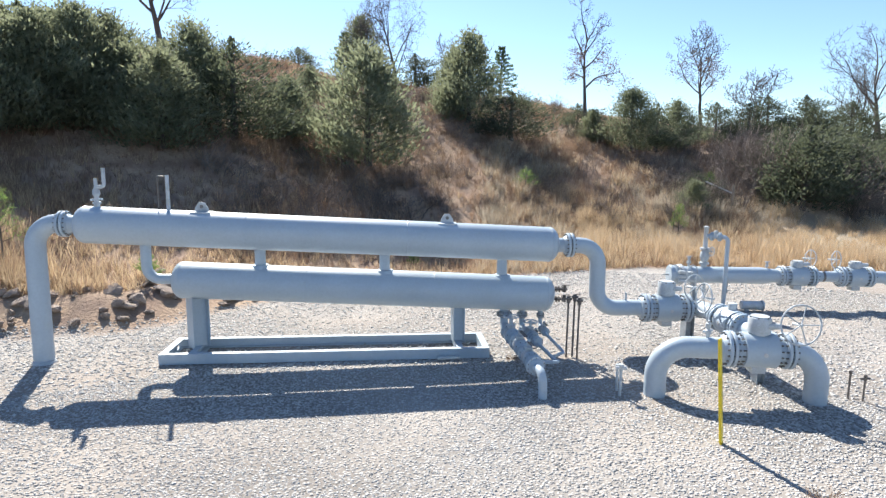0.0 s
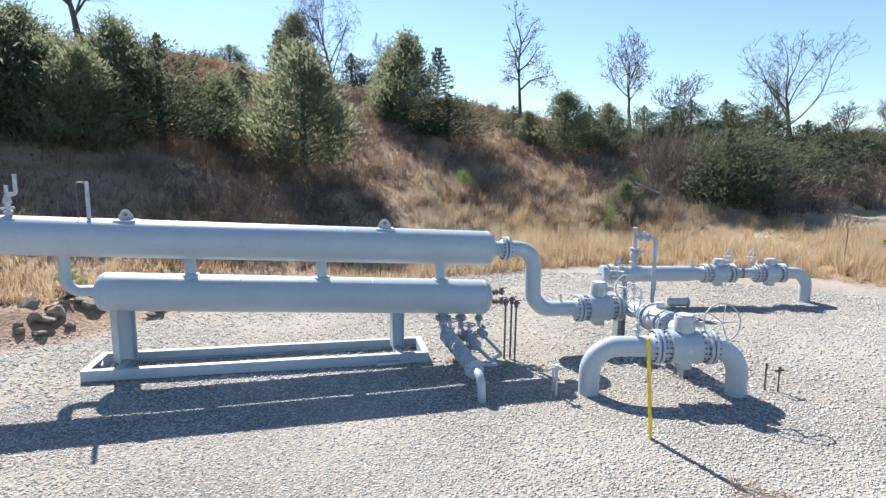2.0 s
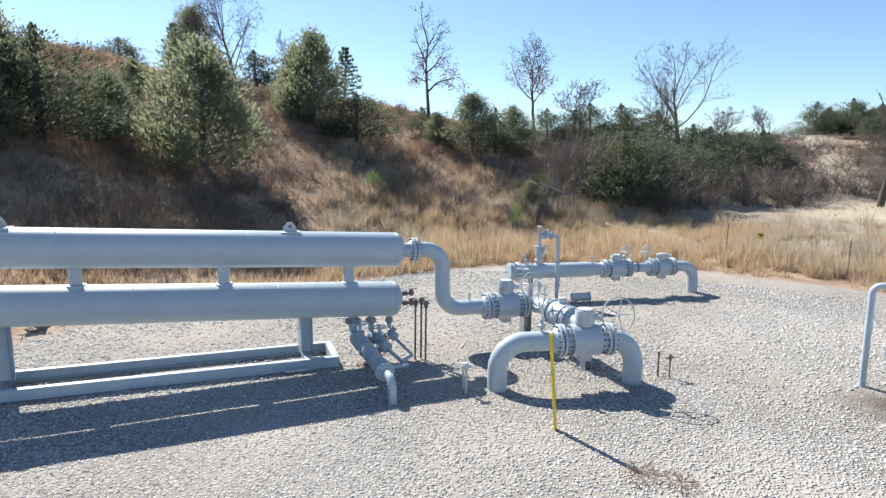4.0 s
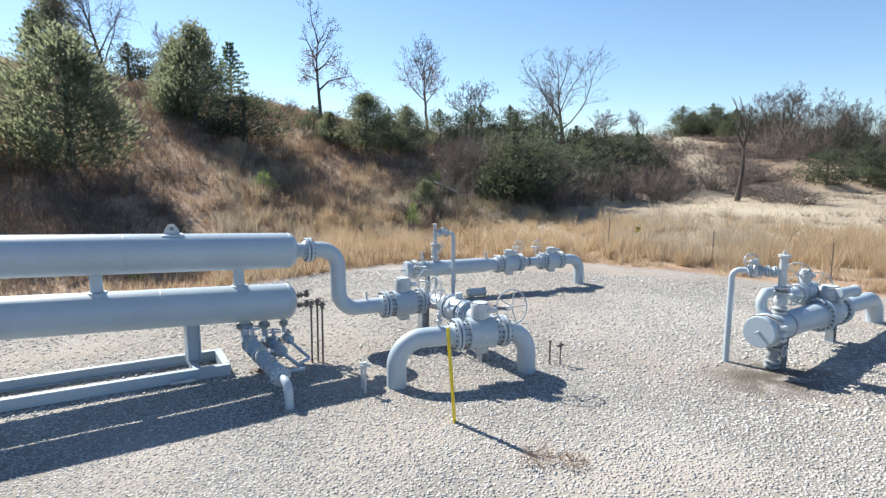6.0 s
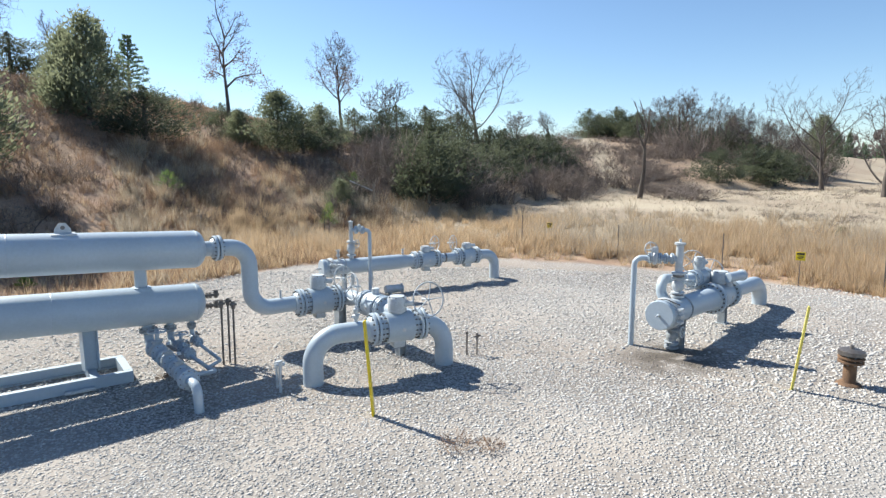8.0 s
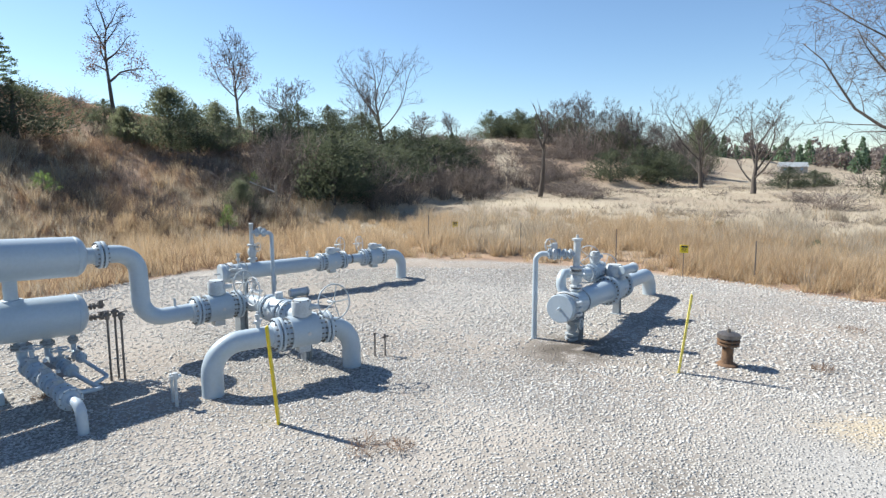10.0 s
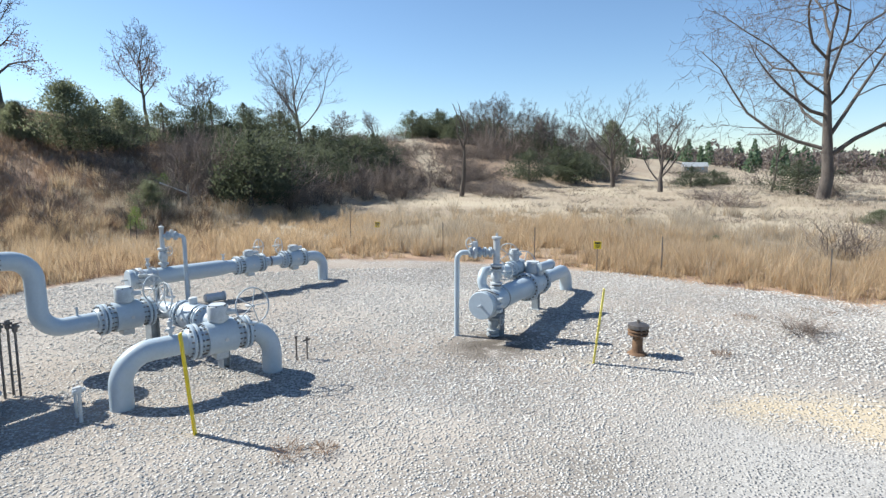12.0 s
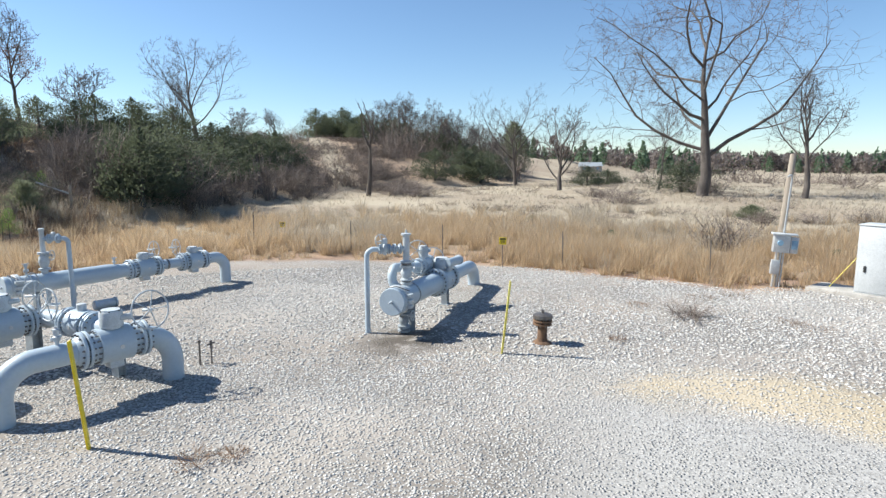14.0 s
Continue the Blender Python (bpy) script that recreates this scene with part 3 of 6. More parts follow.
def build_skid():
    sk = thing("skid", Matrix(), "grey painted steel channel skid frame lying on gravel", "skid")
    n = Vector((V_RUN.y, -V_RUN.x, 0))
    left, right, half = on_line(-3.80, 0), on_line(2.58, 0), 0.50
    for s in (1, -1):
        bm = B()
        channel(bm, left + n * s * half, right + n * s * half, 0.20, 0.11, -1 if s > 0 else 1)
        part("side_beam", bm, PAINT, sk, smooth=False)
    for x in (-3.735, -3.20, 2.0, 2.515):
        bm = B()
        channel(bm, on_line(x, 0) + n * (half - 0.07), on_line(x, 0) - n * (half - 0.07), 0.196 if abs(x) < 3.4 and x < 2.3 else 0.2, 0.13, 1)
        part("cross_beam", bm, PAINT, sk, smooth=False)
    for x in (1.75,):
        bm = B()
        o = on_line(x, 0, half + 0.075)
        box(bm, (-0.22, -0.10, 0.02), (0.22, 0.0, 0.07), 0.005, Matrix.Translation(o) @ pose(0, 0, 0, 0, 0, V_TURN))
        part("step_plate", bm, PAINT_WORN, sk)


build_skid()


def build_left_riser():
    t = thing("inlet_riser", Matrix(), "wide light grey pipe rising from gravel to the upper vessel", "pipe")
    fl = on_line(-5.62, upper_z(-5.5) + 0.01)
    bm = B()
    pipe(bm, [(-6.02, 11.82, -0.3), (-6.12, 12.10, upper_z(-5.6) + 0.03), fl], 0.178, 0.42, 32, 10)
    part("riser", bm, PAINT, t)
    bm = B()
    rod(bm, on_line(-5.55, upper_z(-5.5)), on_line(-5.33, upper_z(-5.4)), 0.165, 28)
    part("nozzle", bm, PAINT, t)
    flange(t, on_line(-5.58, upper_z(-5.5)), V_RUN, 0.25, 0.055)
    bm = B()
    lathe(bm, (-6.02, 11.82, 0.0), (-6.02, 11.82, 0.07), [(0, 0.215), (0.03, 0.205), (0.06, 0.182)], 28)
    part("collar", bm, CABINET, t, "pale wrap at the foot")


build_left_riser()

# ---- outlet pipe, cross-over valves and the looped riser ----
RP = 0.178
ZC = 0.85


def build_outlet():
    t = thing("outlet_pipe", Matrix(), "light grey S-bent pipe falling from the upper vessel to a valve", "pipe")
    z = upper_z(4.2)
    a = on_line(4.05, z)
    bm = B()
    rod(bm, a - V_RUN * 0.1, on_line(4.26, z), 0.15, 28)
    part("nozzle", bm, PAINT, t)
    flange(t, on_line(4.30, z), V_RUN, 0.25, 0.055)
    bm = B()
    pipe(bm, [on_line(4.34, z), on_line(4.92, z - 0.03), (4.93, 11.52, ZC), (5.98, 11.43, ZC)], 0.165, 0.40, 32, 10)
    part("bend", bm, PAINT, t)
    bm = B()
    rod(bm, (5.55, 11.46, ZC + 0.14), (5.55, 11.46, ZC + 0.33), 0.022, 10)
    part("tap", bm, PAINT_WORN, t)


build_outlet()

VB = Vector((6.40, 11.36, ZC))
VE = Vector((7.08, 10.12, ZC))
ball_valve("ball_valve", axis_pose(VB, (7.4, 11.26, ZC)), RP, 0.43, "grey flanged ball valve with gearbox and handwheel on a post", (0.46, -0.30, 0.50), 0.27, (0.35, -1, 0.1), foot=False, group="pipe valves")
ball_valve("ball_valve", axis_pose(VE, (7.02, 9.0, ZC)), RP * 0.92, 0.36, "grey flanged ball valve on the cross-over pipe", (-0.30, -0.42, 0.42), 0.29, (0, -1, 0.1), foot=False, gear=False, group="pipe valves")


def build_crossover():
    t = thing("crossover_pipe", Matrix(), "light grey pipe bending from one valve to the looped riser", "pipe")
    bm = B()
    pipe(bm, [(6.84, 11.31, ZC), (7.14, 11.27, ZC), (7.10, 10.50, ZC)], 0.165, 0.22, 28, 8)
    part("bend", bm, PAINT, t)
    bm = B()
    pipe(bm, [(7.06, 9.74, ZC), (7.00, 8.47, ZC)], 0.165, 0, 28)
    part("stub", bm, PAINT, t)
    bm = B()
    column(bm, Matrix.Translation((7.06, 9.22, 0)), 0.08, 0.085, 0, ZC - 0.14)
    part("support", bm, PAINT_DULL, t)
    bm = B()
    column(bm, Matrix.Translation((7.20, 11.80, 0)), 0.10, 0.11, 0, ZC - 0.15)
    part("support", bm, PAINT_DULL, t)
    bm = B()
    box(bm, (7.08, 11.16, ZC - 0.20), (7.30, 11.92, ZC - 0.148), 0.006)
    part("support_arm", bm, PAINT_DULL, t)


build_crossover()

LA, LB = Vector((4.93, 8.93, ZC)), Vector((7.42, 8.29, ZC))
L_DIR = (LB - LA).normalized()
VA = LA + L_DIR * 1.60


def build_loop():
    t = thing("looped_riser", Matrix(), "light grey pipe looping out of the gravel and back", "pipe")
    bm = B()
    pipe(bm, [(LA.x, LA.y, -0.3), LA, VA - L_DIR * 0.46], RP, 0.50, 36, 12)
    part("riser", bm, PAINT, t)
    bm = B()
    pipe(bm, [VA + L_DIR * 0.46, LB, (LB.x, LB.y, -0.3)], RP, 0.50, 36, 12)
    part("riser", bm, PAINT, t)
    o = LA + L_DIR * 0.80
    bm = B()
    lathe(bm, o + Vector((0, 0, 0.15)), o + Vector((0, 0, 0.47)), [(0, 0.03), (0.08, 0.03), (0.09, 0.05), (0.15, 0.055), (0.17, 0.03), (0.22, 0.045), (0.27, 0.045), (0.28, 0.02), (0.32, 0.02)], 14)
    tap = part("bleed_tap", bm, PAINT_WORN, t)
    bm = B()
    rod(bm, o + Vector((-0.09, 0, 0.28)), o + Vector((0.09, 0.02, 0.30)), 0.020, 10)
    part("tap_arm", bm, PAINT_WORN, tap)


build_loop()
ball_valve("ball_valve", axis_pose(VA, LB), RP, 0.45, "large grey flanged ball valve with handwheel on the looped riser", (0.50, -0.30, 0.52), 0.32, (0.1, -1, 0.15), foot=False, group="pipe valves")


def build_drains():
    """Drain pipes under the lower vessel's end."""
    t = thing("drain_manifold", Matrix(), "grey drain pipes with small valves running from the lower vessel", "pipework")
    for x, r, way in ((2.97, 0.085, [(2.95, 10.2, 0.47), (2.97, 9.35, 0.42)]), (3.35, 0.06, [(3.37, 10.55, 0.45)]), (3.74, 0.045, [(3.68, 11.05, 0.48)])):
        z = lower_z(x) - 0.30
        top = on_line(x, z)
        bm = B()
        pipe(bm, [top, (top.x, top.y, way[0][2] + 0.02), *way], r, r * 1.6, 18)
        part("drain_pipe", bm, PAINT, t)
        flange(t, (top.x, top.y, z - 0.16), (0, 0, 1), r * 1.9, 0.03, count=8, mat=PAINT_DULL, gap=0.006)
    flange(t, (2.97, 9.40, 0.425), (0, -1, 0.02), 0.17, 0.035, count=10)
    bm = B()
    pipe(bm, [(2.97, 9.42, 0.42), (2.98, 9.02, 0.42), (2.99, 8.98, -0.2)], 0.075, 0.17, 18)
    part("drain_elbow", bm, PAINT, t)
    bm = B()
    pipe(bm, [(3.36, 10.60, 0.45), (3.60, 10.22, 0.22), (3.68, 10.12, 0.20), (3.22, 9.95, 0.28), (2.98, 9.95, 0.44)], 0.036, 0.06, 12)
    part("link_pipe", bm, PAINT, t)
    bm = B()
    pipe(bm, [(3.68, 11.05, 0.48), (3.94, 10.66, 0.20), (3.62, 10.40, 0.20)], 0.030, 0.05, 12)
    part("link_pipe", bm, PAINT, t)


build_drains()
for at, to, r, w in (((2.95, 11.0, 0.50), (2.95, 10, 0.5), 0.080, 0.15), ((2.955, 10.35, 0.475), (2.96, 9.5, 0.475), 0.078, 0.0), ((2.965, 9.80, 0.445), (2.97, 9.0, 0.44), 0.074, 0.0),
                     ((3.365, 11.05, 0.47), (3.37, 10, 0.47), 0.058, 0.13), ((3.70, 11.22, 0.49), (3.69, 10, 0.49), 0.045, 0.0), ((3.37, 10.72, 0.455), (3.4, 10, 0.45), 0.055, 0.0)):
    small_valve("drain_valve", axis_pose(at, to), r, "small grey drain valve with bolted flanges", w or 0.07, "drain valves", lever=not w)


def upright(name, at, h, r, mat, label, category, top="cap", lean=(0, 0)):
    t = thing(name, Matrix(), label, category)
    a = Vector((*at, -0.05))
    b = Vector((at[0] + lean[0], at[1] + lean[1], h))
    bm = B()
    rod(bm, a, b, r, 14)
    part("stem", bm, mat, t)
    bm = B()
    if top == "tee":
        rod(bm, b + Vector((-0.09, 0, -0.02)), b + Vector((0.09, 0, -0.02)), r * 1.25, 12, 0.004)
        rod(bm, b + Vector((0, 0, -0.06)), b + Vector((0, 0, 0.05)), r * 1.6, 12, 0.006)
    elif top == "cock":
        rod(bm, b + Vector((0, 0, -0.12)), b + Vector((0, 0, 0.02)), r * 2.0, 12, 0.006)
        rod(bm, b + Vector((-0.06, -0.02, -0.03)), b + Vector((0.06, -0.02, -0.03)), r * 1.3, 12, 0.004)
        box(bm, b + Vector((-0.02, -0.04, 0.02)), b + Vector((0.10, -0.02, 0.035)))
    else:
        rod(bm, b - Vector((0, 0, 0.03)), b + Vector((0, 0, 0.02)), r * 1.5, 12, 0.005)
    part("fitting", bm, mat, t)
    return t


upright("test_lead_pipe", (4.32, 8.95), 0.50, 0.026, PAINT_WORN, "short grey test pipe with a tee top", "pipe", "tee")
upright("test_lead_pipe", (4.36, 9.17), 0.45, 0.022, PAINT_WORN, "short slim grey pipe standing in gravel", "pipe")
upright("marker_stake", (8.10, 8.36), 0.46, 0.018, STEEL, "thin brown steel stake standing in gravel", "stake")
upright("marker_stake", (8.26, 8.23), 0.40, 0.016, STEEL, "thin brown steel stake with a cross top", "stake", "tee")
for x, y, h in ((4.10, 10.97, 1.22), (4.22, 10.95, 1.26), (4.29, 10.87, 1.20)):
    upright("sample_tube", (x, y), h, 0.020, STEEL, "slim dark steel tube with a cock on top", "tube", "cock", (0.03, 0.05))


def marker_post(at, h, lean, label, mat):
    t = thing("marker_post", Matrix(), label, "marker post", "yellow marker posts")
    a, b = Vector((*at, -0.1)), Vector((at[0] + lean[0], at[1] + lean[1], h))
    turn = basis(a, b).to_4x4()
    bm = B()
    length = (b - a).length
    m = Matrix.Translation(a) @ turn
    box(bm, (-0.045, -0.012, 0), (0.045, 0.012, length), 0.006, m)
    box(bm, (-0.012, -0.030, 0), (0.012, -0.012, length - 0.01), 0.004, m)
    part("post", bm, mat, t)


marker_post((4.99, 7.12), 1.50, (-0.08, 0.10), "bright yellow plastic marker post standing in gravel", YELLOW)
marker_post((11.01, 3.33), 1.50, (0.05, -0.15), "weathered yellow marker post leaning beside a rusty vent", YELLOW_PALE)

# ---- the two pig traps ----
def trap_valve_label(which):
    return "grey flanged ball valve with gearbox on the " + which


def closure(t, at, axis, r):
    """A hinged, clamped end door."""
    at, axis = Vector(at), Vector(axis).normalized()
    bm = B()
    lathe(bm, at - axis * 0.10, at + axis * 0.30, [(0.02, 0.001), (0.0205, r * 1.12), (0.036, r * 1.16), (0.10, r * 1.18), (0.115, r * 1.16), (0.12, r * 1.08), (0.16, r * 1.08), (0.17, r * 1.16), (0.24, r * 1.16), (0.25, r * 1.05), (0.40, r)], 36)
    door = part("closure_door", bm, PAINT, t)
    bm = B()
    lathe(bm, at + axis * 0.15, at + axis * 0.27, [(0, r * 1.2), (0.015, r * 1.27), (0.045, r * 1.27), (0.05, r * 1.19), (0.07, r * 1.19), (0.075, r * 1.27), (0.105, r * 1.27), (0.12, r * 1.2)], 36)
    part("clamp_ring", bm, PAINT_WORN, t)
    side = axis.cross(Vector((0, 0, 1))).normalized()
    bm = B()
    for dz in (0.12, 0.0, -0.12):
        box(bm, (-0.05, -0.05, dz - 0.035), (0.13, 0.05, dz + 0.035), 0.01, Matrix.Translation(at + axis * 0.15 + side * r * 1.25) @ pose(0, 0, 0, 0, 0, math.degrees(math.atan2(axis.y, axis.x))))
    part("hinge", bm, PAINT_WORN, t)
    bm = B()
    rod(bm, at - axis * 0.078, at - axis * 0.24, 0.030, 12, 0.005, 0.016)
    part("door_handle", bm, PAINT_WORN, door)
    bm = B()
    pipe(bm, [at + axis * 0.1 - side * 0.2 + Vector((0, 0, r)), at + axis * 0.05 + side * 0.05 + Vector((0, 0, r * 1.3)), at + axis * 0.16 + side * 0.32 + Vector((0, 0, r * 0.9))], 0.011, 0.12, 8)
    part("clamp_handle", bm, STEEL, door)


def stand(t, at, h, w=0.10):
    bm = B()
    x, y = at
    column(bm, Matrix.Translation((x, y, 0)), w, w, 0, h)
    part("support", bm, PAINT_DULL, t)


def tap(t, o, h, r=0.022, name="tap"):
    bm = B()
    o = Vector(o)
    lathe(bm, o, o + Vector((0, 0, h)), [(0, r), (h * 0.35, r), (h * 0.36, r * 2), (h * 0.55, r * 2.1), (h * 0.56, r * 1.1), (h * 0.8, r * 1.1), (h * 0.81, r * 1.7), (h, r * 1.6)], 12)
    p = part(name, bm, PAINT_WORN, t)
    bm = B()
    box(bm, o + Vector((-0.08, -0.012, h)), o + Vector((0.09, 0.012, h + 0.015)))
    part("lever", bm, PAINT_WORN, p)


# far trap, along the back of the pad
H0, H1 = Vector((8.50, 14.88, ZC)), Vector((14.42, 13.78, ZC))
HD = (H1 - H0).normalized()


def build_far_trap():
    t = thing("pig_trap", Matrix(), "light grey pipeline pig trap barrel with a hinged end door", "pig trap", "pig traps")
    r = 0.225
    bm = B()
    rod(bm, H0 + HD * 0.28, H0 + HD * 2.42, r, 36)
    part("barrel", bm, PAINT, t)
    closure(t, H0, HD, r)
    bm = B()
    lathe(bm, H0 + HD * 2.40, H0 + HD * 2.98, [(0, r), (0.02, r), (0.30, 0.19), (0.58, 0.178)], 32)
    part("reducer", bm, PAINT, t)
    bm = B()
    rod(bm, H0 + HD * 3.74, H0 + HD * 4.54, 0.145, 28)
    part("neck", bm, PAINT, t)
    bm = B()
    rod(bm, H0 + HD * 4.02, H0 + HD * 4.08, 0.152, 28)
    part("insulating_joint", bm, BOLT, t, "black insulating ring")
    bm = B()
    pipe(bm, [H0 + HD * 5.22, H1, (H1.x, H1.y, -0.3)], 0.165, 0.40, 32, 10)
    part("tail_elbow", bm, PAINT, t)
    tap(t, H0 + HD * 0.45 + Vector((0, 0, r - 0.02)), 0.30, 0.028)
    tap(t, H0 + HD * 2.55 + Vector((0, 0, 0.18)), 0.20)
    stand(t, (H0 + HD * 0.62).xy, 0.64, 0.055)
    for s in (0.9, 1.5):
        tap(t, H0 + HD * s + Vector((0, 0, -0.62)), 0.40, 0.03, "drain_tap")
    handwheel(t, H0 + HD * 0.42 + Vector((-0.05, -0.34, 0.12)), (0.3, -1, 0.1), 0.20, 0.15, "closure_wheel", 4)
    # blow-down riser and its turned-down vent
    o = H0 + HD * 0.86
    top = o + Vector((0, 0, 1.35))
    bm = B()
    lathe(bm, o + Vector((0, 0, 0.18)), top, [(0, 0.075), (0.12, 0.075), (0.12, 0.13), (0.17, 0.13), (0.17, 0.065), (0.24, 0.10), (0.34, 0.125), (0.46, 0.10), (0.50, 0.065), (0.52, 0.13), (0.57, 0.13), (0.57, 0.06), (1.10, 0.055), (1.12, 0.07), (1.15, 0.07), (1.17, 0.03)], 20)
    rise = part("blow_down_riser", bm, PAINT_WORN, t)
    bm = B()
    foot = Vector((9.72, 14.30, 0))
    c = o + Vector((0, 0, 1.08))
    pipe(bm, [c, c + (foot - c).to_2d().to_3d() * 1.0, foot - Vector((0, 0, 0.1))], 0.055, 0.12, 16)
    part("vent_pipe", bm, PAINT, t)
    for k in (0.28, 0.62):
        p = c.lerp(Vector((foot.x, foot.y, c.z)), k)
        flange(t, p, (foot - c).to_2d().to_3d(), 0.12, 0.028, count=8, gap=0.005)
    bm = B()
    p = c.lerp(Vector((foot.x, foot.y, c.z)), 0.45)
    rod(bm, p, p + Vector((0, 0, 0.16)), 0.05, 14, 0.01)
    part("stem", bm, PAINT_WORN, t)
    handwheel(t, c + Vector((0.12, -0.12, -0.42)), (0.4, -1, 0), 0.12, 0.12, "riser_wheel", 4)


build_far_trap()
for s, half, wheel, wr, ax, gear in ((3.36, 0.40, (0.44, 0.18, 0.46), 0.24, (0.5, -1, 0.1), True), (4.90, 0.36, (-0.42, 0.16, 0.44), 0.24, (0.6, -1, 0.1), True)):
    p = H0 + HD * s
    ball_valve("ball_valve", axis_pose(p, H1), 0.165, half, trap_valve_label("far pig trap"), wheel, wr, ax, False, "pipe valves", gear_h=0.17)


def build_low_actuator():
    t = thing("valve_operator", Matrix(), "low grey cylindrical valve operator standing on gravel", "valve operator")
    a, b = Vector((10.05, 14.02, 0.15)), Vector((10.55, 13.90, 0.15))
    bm = B()
    rod(bm, a, b, 0.12, 20, 0.015)
    part("body", bm, PAINT_WORN, t)
    bm = B()
    rod(bm, a.lerp(b, 0.3) - Vector((0, 0, 0.35)), a.lerp(b, 0.3), 0.07, 16)
    part("pedestal", bm, PAINT_WORN, t)
    bm = B()
    rod(bm, b, b + (b - a).normalized() * 0.05, 0.14, 20, 0.01)
    part("end_flange", bm, PAINT_WORN, t)


build_low_actuator()

# near trap, door towards the middle of the pad
Q0, Q1 = Vector((10.98, 5.76, 0.85)), Vector((17.32, 6.30, 0.64))
QD = (Q1 - Q0).normalized()


def build_near_trap():
    t = thing("pig_trap", Matrix(), "light grey pipeline pig trap with clamped end door and blow-down riser", "pig trap", "pig traps")
    r = 0.255
    bm = B()
    rod(bm, Q0 + QD * 0.28, Q0 + QD * 2.58, r, 40)
    part("barrel", bm, PAINT, t)
    closure(t, Q0, QD, r)
    for s in (0.95,):
        bm = B()
        lathe(bm, Q0 + QD * s, Q0 + QD * (s + 0.05), [(0, r * 1.02), (0.01, r * 1.08), (0.04, r * 1.08), (0.05, r * 1.02)], 36)
        part("band", bm, PAINT_DULL, t)
    bm = B()
    lathe(bm, Q0 + QD * 3.66, Q0 + QD * 4.15, [(0, 0.24), (0.02, 0.24), (0.38, 0.19), (0.49, 0.185)], 32)
    part("reducer", bm, PAINT, t)
    bm = B()
    pipe(bm, [Q0 + QD * 4.10, Q1, (Q1.x, Q1.y, -0.3)], 0.19, 0.66, 32, 10)
    part("tail_elbow", bm, PAINT, t)
    # drain below the door, and its leg
    o = Q0 + QD * 0.60
    bm = B()
    lathe(bm, o + Vector((0, 0, -0.9)), o + Vector((0, 0, -0.2)), [(0, 0.10), (0.10, 0.10), (0.11, 0.145), (0.15, 0.145), (0.16, 0.08), (0.19, 0.08), (0.20, 0.145), (0.24, 0.145), (0.25, 0.08), (0.33, 0.115), (0.42, 0.115), (0.48, 0.075), (0.49, 0.145), (0.53, 0.145), (0.54, 0.08), (0.56, 0.08), (0.57, 0.145), (0.60, 0.145), (0.61, 0.09), (0.70, 0.09)], 20)
    part("drain_valve", bm, PAINT_DULL, t)
    stand(t, (o.x + 0.20, o.y - 0.10), 0.66, 0.055)
    handwheel(t, o + Vector((-0.05, -0.24, -0.40)), (0.1, -1, 0), 0.11, 0.16, "drain_wheel", 4)
    bm = B()
    rod(bm, Q0 + QD * 0.98 + Vector((0, -0.1, -0.24)), Q0 + QD * 0.98 + Vector((0, -0.1, -0.44)), 0.03, 10)
    part("band_bolt", bm, STEEL, t)
    # riser on top
    c = Q0 + QD * 0.76
    bm = B()
    lathe(bm, c + Vector((0, 0, 0.2)), c + Vector((0, 0, 1.50)), [(0, 0.085), (0.07, 0.085), (0.08, 0.135), (0.115, 0.135), (0.12, 0.08), (0.15, 0.08), (0.155, 0.135), (0.19, 0.135), (0.195, 0.075), (0.24, 0.10), (0.31, 0.13), (0.39, 0.115), (0.44, 0.075), (0.46, 0.14), (0.50, 0.14), (0.505, 0.08), (0.555, 0.08), (0.56, 0.14), (0.60, 0.14), (0.61, 0.075), (1.16, 0.075), (1.18, 0.11), (1.22, 0.11), (1.23, 0.03), (1.30, 0.025)], 24)
    part("blow_down_riser", bm, PAINT_WORN, t)
    bm = B()
    rod(bm, c + Vector((0, 0, 0.712)), c + Vector((0, 0, 0.748)), 0.115, 20)
    part("gasket", bm, BOLT, t)
    bm = B()
    rod(bm, c + Vector((0, 0, 0.322)), c + Vector((0, 0, 0.348)), 0.11, 20)
    part("gasket", bm, BOLT, t)
    k = c + Vector((0, 0, 1.08))
    foot = Vector((11.20, 6.53, 0))
    flat = Vector((foot.x - k.x, foot.y - k.y, 0))
    bm = B()
    pipe(bm, [k, k + flat, foot - Vector((0, 0, 0.1))], 0.058, 0.16, 20, 9)
    part("vent_pipe", bm, PAINT, t)
    for q in (0.16, 0.30, 0.44, 0.66):
        flange(t, k + flat * q, flat, 0.115, 0.022, count=8, gap=0.006)
    bm = B()
    lathe(bm, k + flat * 0.46, k + flat * 0.64, [(0, 0.06), (0.04, 0.12), (flat.length * 0.09, 0.14), (flat.length * 0.18 - 0.04, 0.12), (flat.length * 0.18, 0.06)], 18)
    part("vent_valve", bm, PAINT_WORN, t)
    bm = B()
    rod(bm, k + flat * 0.55 + Vector((0, 0, 0.08)), k + flat * 0.55 + Vector((0, 0, 0.24)), 0.06, 14, 0.01)
    part("stem", bm, PAINT_WORN, t)
    handwheel(t, k + flat * 0.72 + Vector((0.05, -0.06, 0.18)), (-0.5, -1, 0.3), 0.15, 0.10, "vent_wheel", 4)
    # kicker line round the back
    bm = B()
    a = Q0 + QD * 0.72 + Vector((0, 0.12, 0.1))
    pipe(bm, [a, a + Vector((0.0, 0.22, 0.15)), a + Vector((0.0, 0.24, 0.50)), (12.30, 6.25, 1.36), (13.2, 6.32, 1.22)], 0.105, 0.20, 22, 9)
    part("kicker_pipe", bm, PAINT, t)
